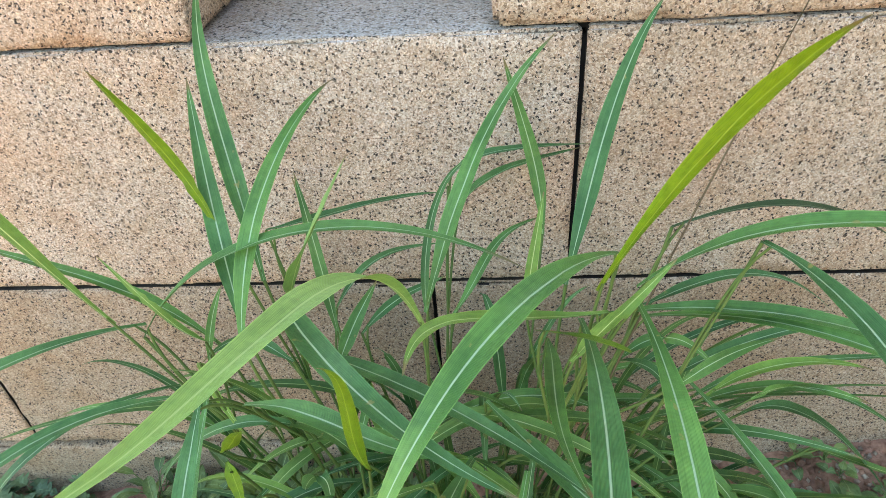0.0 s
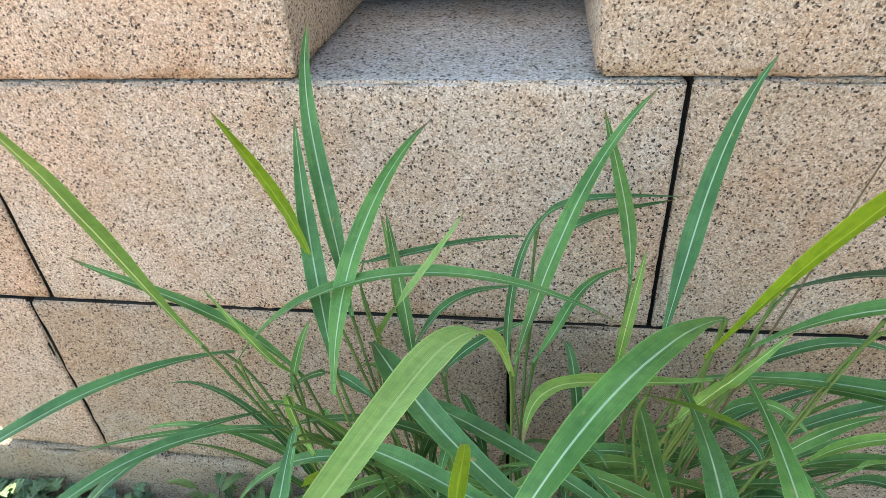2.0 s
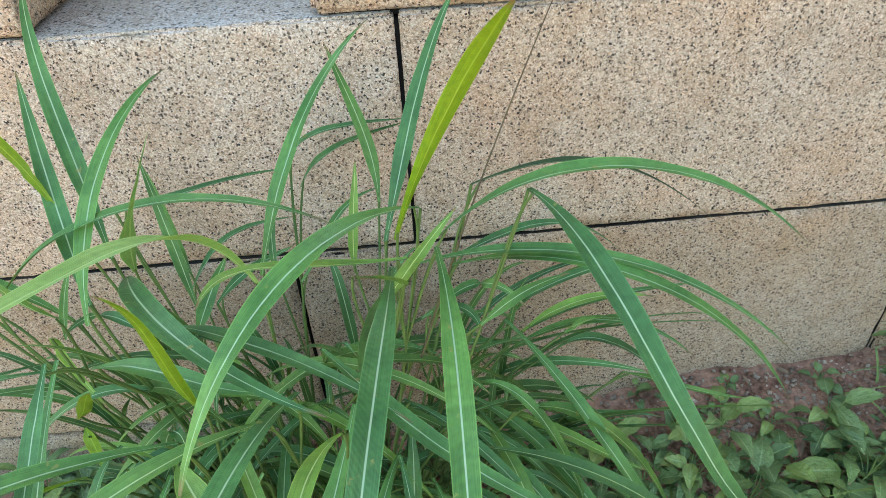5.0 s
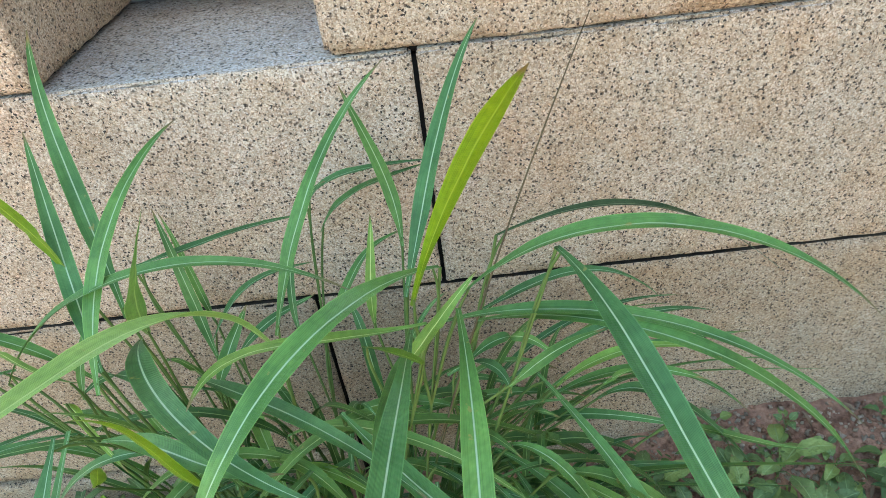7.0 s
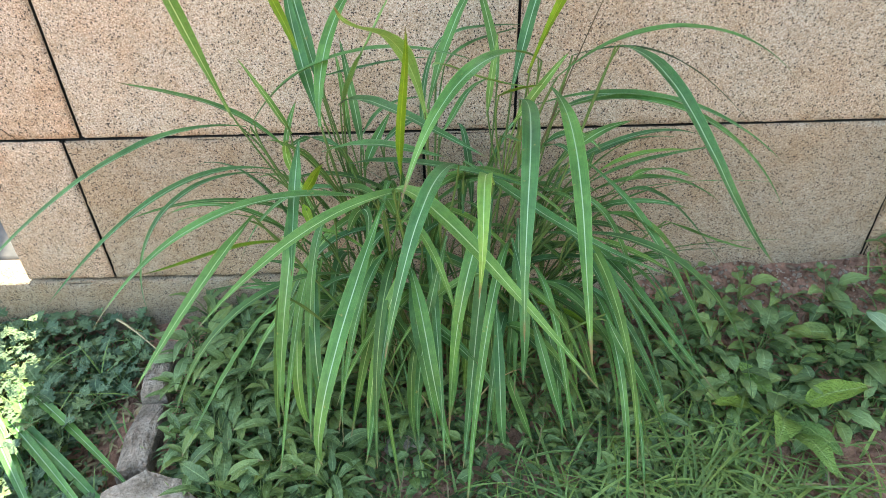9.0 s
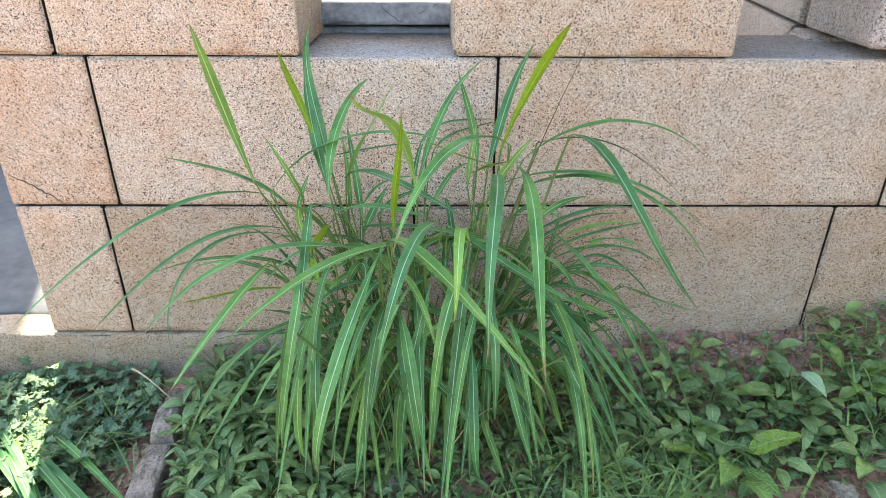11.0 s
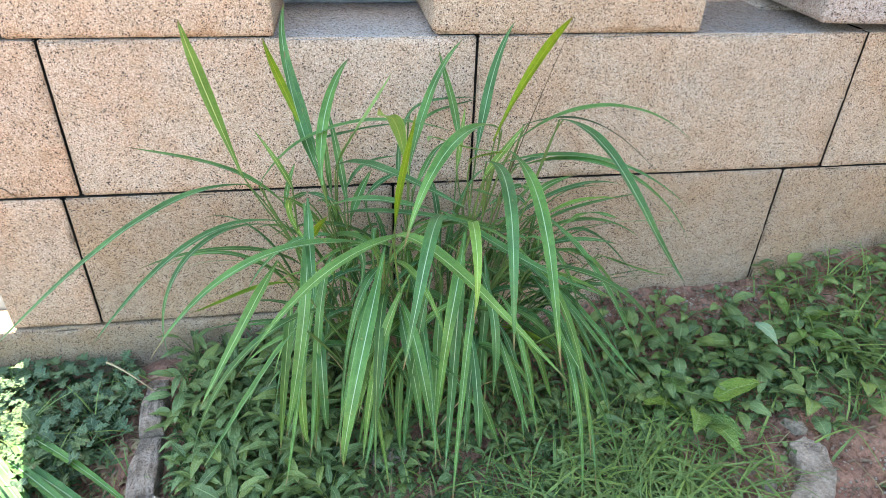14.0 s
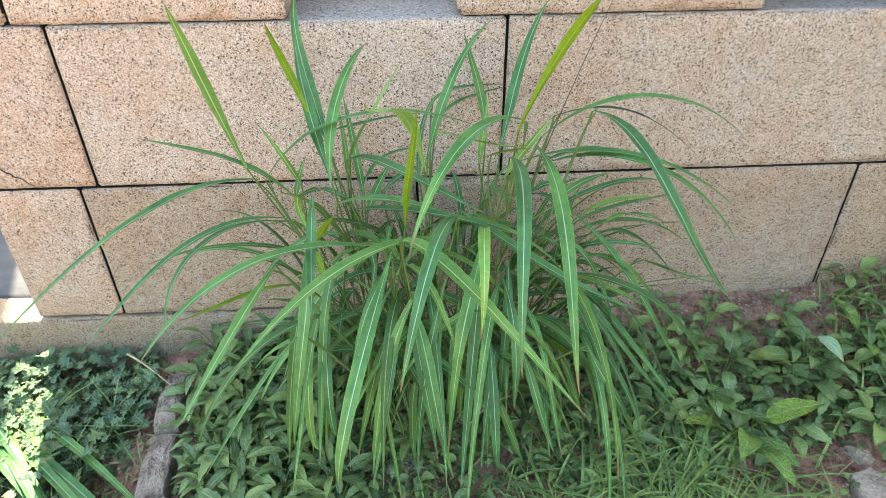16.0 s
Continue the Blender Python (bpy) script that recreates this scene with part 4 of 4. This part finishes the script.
scatter([weed("small_weed", "tiny seedling with round leaves in red soil", "weed", MAT_WEED, 5, 0.022, 0.016, 0.025, 0, "seedlings in the soil", 120 + i, 1.4) for i in range(3)],
        spots_in(rw, 110, -0.5, 1.3, 0.02, 0.70, 0.03), rw, 0.6, 1.3)
scatter([weed("lance_leaf_weed", "leafy dark green weed in the shade of tall grass", "weed", MAT_WEED, 11, 0.062, 0.021, 0.06, 0, "weeds under the tall grass", 160 + i, 1.3) for i in range(3)],
        spots_in(rw, 58, -0.25, 0.42, 0.30, 0.64, 0.05), rw, 0.45, 0.85)
scatter([weed("broad_leaf_weed", "rounded green weed on red soil beside the clump", "weed", MAT_WEED, 8, 0.058, 0.034, 0.065, 0, "broad weeds by the clump", 180 + i, 1.3) for i in range(3)],
        spots_in(rw, 20, 0.44, 0.86, 0.40, 0.60, 0.055), rw, 0.5, 1.0)
# a single larger plant with one pale leaf
show = weed("pale_leaf_plant", "broad green weed with one pale silvery leaf", "weed", MAT_WEED, 9, 0.085, 0.038, 0.09, 0, "", 140, 1.2)
show.matrix_basis = pose(0.85, 0.50, ground_z(0.85, 0.50), 0, 0, 20)
v, f, uv = leaf_shape(0.075, 0.034, 0, 0.2, 0.1, 3)
pale = mesh_object("leaf", v, f, MAT_PALE, show, "pale silvery leaf", uv)
pale.matrix_basis = pose(0.0, 0, 0.11, -12, 8, 190)


dock = weed("dock_plant", "low plant with large crinkled yellow-green leaves", "weed", MAT_DOCK, 8, 0.115, 0.052, 0.06, 0, "", 150, 1.0)
dock.matrix_basis = pose(0.655, 0.36, ground_z(0.655, 0.36), 0, 0, 40)
small_dock = copy_thing(dock, pose(1.0, 0.53, ground_z(1.0, 0.53), 0, 0, 160))
small_dock.scale = (0.75, 0.75, 0.75)


def grass_patch(name, label, n, place, height, width, mat, seed_no, lean=0.7):
    r = random.Random(seed_no)
    verts, faces, uvs = [], [], []
    for _ in range(n):
        x, y = place(r)
        z = ground_z(x, y) - 0.004
        az, h = r.uniform(0, 2 * math.pi), height * r.uniform(0.45, 1.2)
        d = Vector((math.cos(az), math.sin(az), 0))
        reach = h * lean * r.uniform(0.3, 1.3)
        side = Vector((-d.y, d.x, 0))
        side = (side * math.cos(0.5) + Vector((0, 0, 1)) * math.sin(0.5) * r.choice((-1, 1)) * 0.3).normalized()
        w = width * r.uniform(0.6, 1.3)
        n0 = len(verts)
        for i in range(6):
            t = i / 5
            p = Vector((x, y, z)) + d * reach * t ** 1.7 + Vector((0, 0, h * (t - 0.42 * lean * t * t)))
            if p.y > WALL_Y - 0.02:
                p.y = WALL_Y - 0.02
            ww = w * 0.5 * (1 - t ** 2.2) + 0.0002
            verts += [p - side * ww, p + Vector((0, 0, -0.12 * ww)), p + side * ww]
            uvs += [(0, t), (0.3, t), (0.6, t)]
        for i in range(5):
            for k in range(2):
                a = n0 + i * 3 + k
                faces.append((a, a + 1, a + 4, a + 3))
    return tagged(mesh_object(name, verts, faces, mat, uvs=uvs), label, "grass", "", "stuff")


grass_patch("fine_grass", "dense tuft of fine green lawn grass", 760, lambda r: (r.gauss(0.48, 0.13), min(0.42, r.gauss(0.18, 0.10))), 0.125, 0.0056, MAT_GRASS, 5, 1.45)
grass_patch("fine_grass", "scattered thin grass blades among the weeds", 560, lambda r: (r.uniform(-0.5, 0.5), r.uniform(0.0, 0.26)), 0.085, 0.0042, MAT_GRASS, 6, 1.0)
grass_patch("fine_grass", "thin grass growing at the foot of the wall", 260, lambda r: (r.gauss(1.18, 0.13), r.uniform(0.28, 0.66)), 0.18, 0.0055, MAT_GRASS, 7, 1.1)
grass_patch("fine_grass", "sparse grass among the mugwort", 160, lambda r: (r.uniform(-1.2, -0.62), r.uniform(0.05, 0.65)), 0.12, 0.004, MAT_GRASS, 8, 0.9)
grass_patch("dry_grass", "dead straw-coloured grass blades lying on soil", 230, lambda r: (r.uniform(-0.6, 1.0), r.uniform(0.0, 0.45)), 0.07, 0.003, MAT_STRAW, 9, 2.2)


def ground_cover(label, n, place, size, seed_no):
    """Small creeping leaves close to the soil, each a folded pointed oval."""
    r = random.Random(seed_no)
    verts, faces, uvs = [], [], []
    for _ in range(n):
        x, y = place(r)
        ln = size * r.uniform(0.45, 1.3)
        w = ln * r.uniform(0.22, 0.42)
        m = pose(x, y, ground_z(x, y) + r.uniform(0.003, 0.035), r.uniform(-30, 30), r.uniform(-30, 30), r.uniform(0, 360))
        n0 = len(verts)
        for t, k in ((0.0, 0.12), (0.3, 0.9), (0.6, 0.95), (0.85, 0.5), (1.0, 0.03)):
            for u in (-1, 0, 1):
                verts.append(m @ Vector((u * w * k * 0.5, ln * t, abs(u) * w * 0.16 * k - 0.18 * ln * t * t)))
                uvs.append(((u + 1) / 2, t * 0.9))
        for i in range(4):
            for k in range(2):
                q = n0 + i * 3 + k
                faces.append((q, q + 1, q + 4, q + 3))
    return tagged(mesh_object("ground_cover", verts, faces, MAT_COVER, uvs=uvs), label, "weeds", "", "stuff")


ground_cover("small dark creeping leaves between the pointed weeds", 2200, lambda r: (r.uniform(-0.55, -0.15), r.uniform(0.2, 0.69)), 0.032, 31)
ground_cover("small dark creeping leaves under the tall grass", 2300, lambda r: (r.uniform(-0.3, 0.5), r.uniform(0.12, 0.66)), 0.026, 32)
ground_cover("small dark leaves among the broad weeds by the wall", 1500, lambda r: (r.gauss(0.98, 0.24), r.triangular(0.28, 0.60, 0.44)), 0.028, 33)
ground_cover("small dark leaves between the mugwort plants", 1900, lambda r: (r.uniform(-1.25, -0.68), r.uniform(0.05, 0.69)), 0.026, 34)
ground_cover("small leaves and seedlings on trodden soil", 700, lambda r: (r.uniform(-0.4, 0.6), r.uniform(-0.05, 0.22)), 0.020, 35)

# second, small clump of broad grass
side_clump = thing("broad_grass_tuft", "small tuft of broad grass blades leaning over mugwort", "grass")
for i in range(8):
    a = Vector((-1.03 + rng.uniform(-0.05, 0.04), 0.55 + rng.uniform(-0.06, 0.04), -0.11))
    az = rng.uniform(-0.92, -0.62)
    d = Vector((math.cos(az), math.sin(az), 0))
    ln = rng.uniform(0.42, 0.66)
    ctrl = [a, a + d * 0.10 + Vector((0, 0, 0.11)), a + d * ln * 0.7 + Vector((0, 0, 0.10)), a + d * ln + Vector((0, 0, rng.uniform(-0.02, 0.05)))]
    v, f, uv = ribbon(ctrl, rng.uniform(0.018, 0.026), seed=i * 2.2)
    mesh_object("leaf_blade", v, f, MAT_LEAF, side_clump, uvs=uv)


# ---- stones ----
def rock(name, label, x, y, sx, sy, sz, turn, mat, seed_no, sink=0.35):
    bm = bmesh.new()
    bmesh.ops.create_icosphere(bm, subdivisions=4, radius=0.5)
    for v in bm.verts:
        p = v.co.copy()
        n = noise.noise(p * 1.7 + Vector((seed_no, 0, 0))) * 0.28 + noise.noise(p * 5 + Vector((0, seed_no, 0))) * 0.09 + noise.noise(p * 14) * 0.03
        q = p * (1 + n)
        q.z = max(-0.4, min(0.32 + 0.05 * noise.noise(p * 4), q.z))
        v.co = Vector((q.x * sx, q.y * sy, q.z * sz))
    me = bpy.data.meshes.new(name)
    bm.to_mesh(me)
    bm.free()
    me.materials.append(mat)
    me.polygons.foreach_set("use_smooth", [True] * len(me.polygons))
    ob = tagged(new(name, me), label, "rock")
    ob.matrix_basis = pose(x, y, ground_z(x, y) + sz * (0.4 - sink), 0, 0, turn)
    return ob


def slab(name, label, category, outline, thick, lift, mat, seed_no, group=""):
    """A broken stone: an angular outline, a rough nearly flat top and steep chipped sides."""
    cx, cy = sum(p[0] for p in outline) / len(outline), sum(p[1] for p in outline) / len(outline)
    rim = []
    for (x0, y0), (x1, y1) in zip(outline, outline[1:] + outline[:1]):
        for i in range(7):
            t = i / 7
            x, y = x0 + (x1 - x0) * t, y0 + (y1 - y0) * t
            k = 0.05 * noise.noise(Vector((x * 40, y * 40, seed_no))) if i else 0
            rim.append((x + (x - cx) * k, y + (y - cy) * k))
    base = ground_z(cx, cy)
    rings = ((1.06, -thick), (1.04, lift * 0.2), (1.0, lift * 0.75), (0.95, lift), (0.8, lift * 1.08), (0.6, lift * 1.1), (0.4, lift * 1.15), (0.2, lift * 1.12))
    verts, faces, n = [], [], len(rim)
    for k, h in rings:
        for x, y in rim:
            px, py = cx + (x - cx) * k, cy + (y - cy) * k
            rough = noise.noise(Vector((px * 30, py * 30, seed_no + h * 20))) * 0.006 + noise.noise(Vector((px * 95, py * 95, seed_no))) * 0.003
            verts.append(Vector((px - cx, py - cy, h + (rough if h > 0 else 0))))
    for j in range(len(rings) - 1):
        for i in range(n):
            faces.append((j * n + i, j * n + (i + 1) % n, (j + 1) * n + (i + 1) % n, (j + 1) * n + i))
    verts.append(Vector((0, 0, lift * 1.1)))
    top = len(verts) - 1
    faces += [((len(rings) - 1) * n + i, (len(rings) - 1) * n + (i + 1) % n, top) for i in range(n)]
    ob = tagged(mesh_object(name, verts, faces, mat, smooth=False), label, category, group)
    ob.matrix_basis = pose(cx, cy, base)
    return ob


slab("flat_rock", "flat pale grey broken rock lying on red soil", "rock", [(0.806, 0.165), (0.833, 0.251), (0.884, 0.268), (0.912, 0.23), (0.887, 0.154), (0.809, 0.056), (0.74, 0.106)], 0.03, 0.03, MAT_STONE, 2)
slab("flat_rock", "large flat grey rock at the end of the kerb", "rock", [(-0.625, 0.225), (-0.56, 0.275), (-0.48, 0.25), (-0.425, 0.19), (-0.45, 0.08), (-0.60, 0.06)], 0.05, 0.05, MAT_STONE, 5)
rock("small_rock", "small pale rock on red soil", 0.737, 0.162, 0.034, 0.03, 0.034, 30, MAT_STONE, 8)
slab("flat_rock", "thin brownish flat stone on red soil", "rock", [(0.508, 0.147), (0.545, 0.138), (0.585, 0.098), (0.557, 0.087), (0.513, 0.099)], 0.02, 0.02, MAT_ROCK, 11)
slab("flat_rock", "thin brown stone flake on red soil", "rock", [(0.850, 0.310), (0.892, 0.296), (0.893, 0.272), (0.868, 0.275)], 0.02, 0.02, MAT_ROCK, 14)
rock("small_rock", "brown rock half buried under the grass", -0.07, 0.335, 0.10, 0.06, 0.05, 15, MAT_ROCK, 17)
slab("kerb_stone", "rough tan kerb stone between weed bed and soil", "kerb stone", [(-0.636, 0.60), (-0.590, 0.60), (-0.584, 0.52), (-0.580, 0.45), (-0.628, 0.44), (-0.640, 0.52)], 0.08, 0.042, MAT_KERB, 21, "kerb stones")
slab("kerb_stone", "rough tan kerb stone between weed bed and soil", "kerb stone", [(-0.629, 0.438), (-0.581, 0.446), (-0.572, 0.36), (-0.566, 0.285), (-0.622, 0.27), (-0.634, 0.36)], 0.08, 0.042, MAT_KERB, 24, "kerb stones")
twig = [Vector((-0.735, 0.63, 0.02)), Vector((-0.69, 0.60, 0.025)), Vector((-0.65, 0.57, 0.01)), Vector((-0.61, 0.54, 0.0))]
tagged(mesh_object("dry_twig", *tube([bezier(twig, i / 8) for i in range(9)], [0.003 - 0.0002 * i for i in range(9)]), MAT_STRAW), "short pale dry twig lying by the kerb", "twig")


def litter(name, label, n, place, size, mat, seed_no):
    r = random.Random(seed_no)
    verts, faces = [], []
    for _ in range(n):
        x, y = place(r)
        s = size * r.uniform(0.4, 1.4)
        c = Vector((x, y, ground_z(x, y) + s * 0.25))
        n0 = len(verts)
        turn = Euler((r.uniform(0, 6), r.uniform(0, 6), r.uniform(0, 6))).to_matrix()
        for p in ((1, 0, 0), (-1, 0, 0), (0, 1, 0), (0, -1, 0), (0, 0, 1), (0, 0, -1)):
            verts.append(c + turn @ (Vector(p) * s * r.uniform(0.5, 1)))
        for q in ((0, 2, 4), (2, 1, 4), (1, 3, 4), (3, 0, 4), (2, 0, 5), (1, 2, 5), (3, 1, 5), (0, 3, 5)):
            faces.append(tuple(n0 + i for i in q))
    return tagged(mesh_object(name, verts, faces, mat), label, "gravel", "", "stuff")


litter("soil_crumbs", "crumbs of red soil along the wall foot", 3800, lambda r: (r.uniform(-0.6, 1.4), r.uniform(0.0, 0.71)), 0.006, MAT_SOIL, 1)
litter("soil_clods", "larger clods of red soil below the wall", 320, lambda r: (r.uniform(0.25, 1.3), r.choice((r.uniform(0.0, 0.3), r.uniform(0.56, 0.715), r.uniform(0.62, 0.715)))), 0.009, MAT_SOIL, 3)
litter("pebbles", "small grey and pink pebbles on red soil", 1500, lambda r: (r.uniform(0.3, 1.1), r.choice((r.uniform(0.0, 0.25), r.uniform(0.58, 0.71)))), 0.0055, MAT_STONE, 2)


def flakes(name, label, n, place, size, mat, seed_no):
    r = random.Random(seed_no)
    verts, faces = [], []
    for _ in range(n):
        x, y = place(r)
        ln, w = size * r.uniform(0.5, 1.5), size * r.uniform(0.15, 0.4)
        m = Euler((r.uniform(-0.5, 0.5), r.uniform(-0.5, 0.5), r.uniform(0, 6.3))).to_matrix()
        c = Vector((x, y, ground_z(x, y) + 0.004))
        n0 = len(verts)
        for t, k in ((-1, 0.15), (-0.4, 1), (0.3, 0.9), (1, 0.1)):
            for u in (-1, 0, 1):
                verts.append(c + m @ Vector((t * ln * 0.5, u * w * k * 0.5, (abs(u) * 0.3 * w - 0.12 * ln * t * t))))
        for i in range(3):
            for k in range(2):
                q = n0 + i * 3 + k
                faces.append((q, q + 1, q + 4, q + 3))
    return tagged(mesh_object(name, verts, faces, mat), label, "leaf litter", "", "stuff")


flakes("leaf_litter", "brown dead leaf scraps on the soil", 420, lambda r: (r.uniform(-1.1, 1.2), r.uniform(0.0, 0.7)), 0.022, MAT_DEAD, 4)
flakes("leaf_litter", "pale dead grass scraps under the mugwort", 160, lambda r: (r.uniform(-0.75, -0.62), r.uniform(0.1, 0.65)), 0.026, MAT_STRAW, 6)
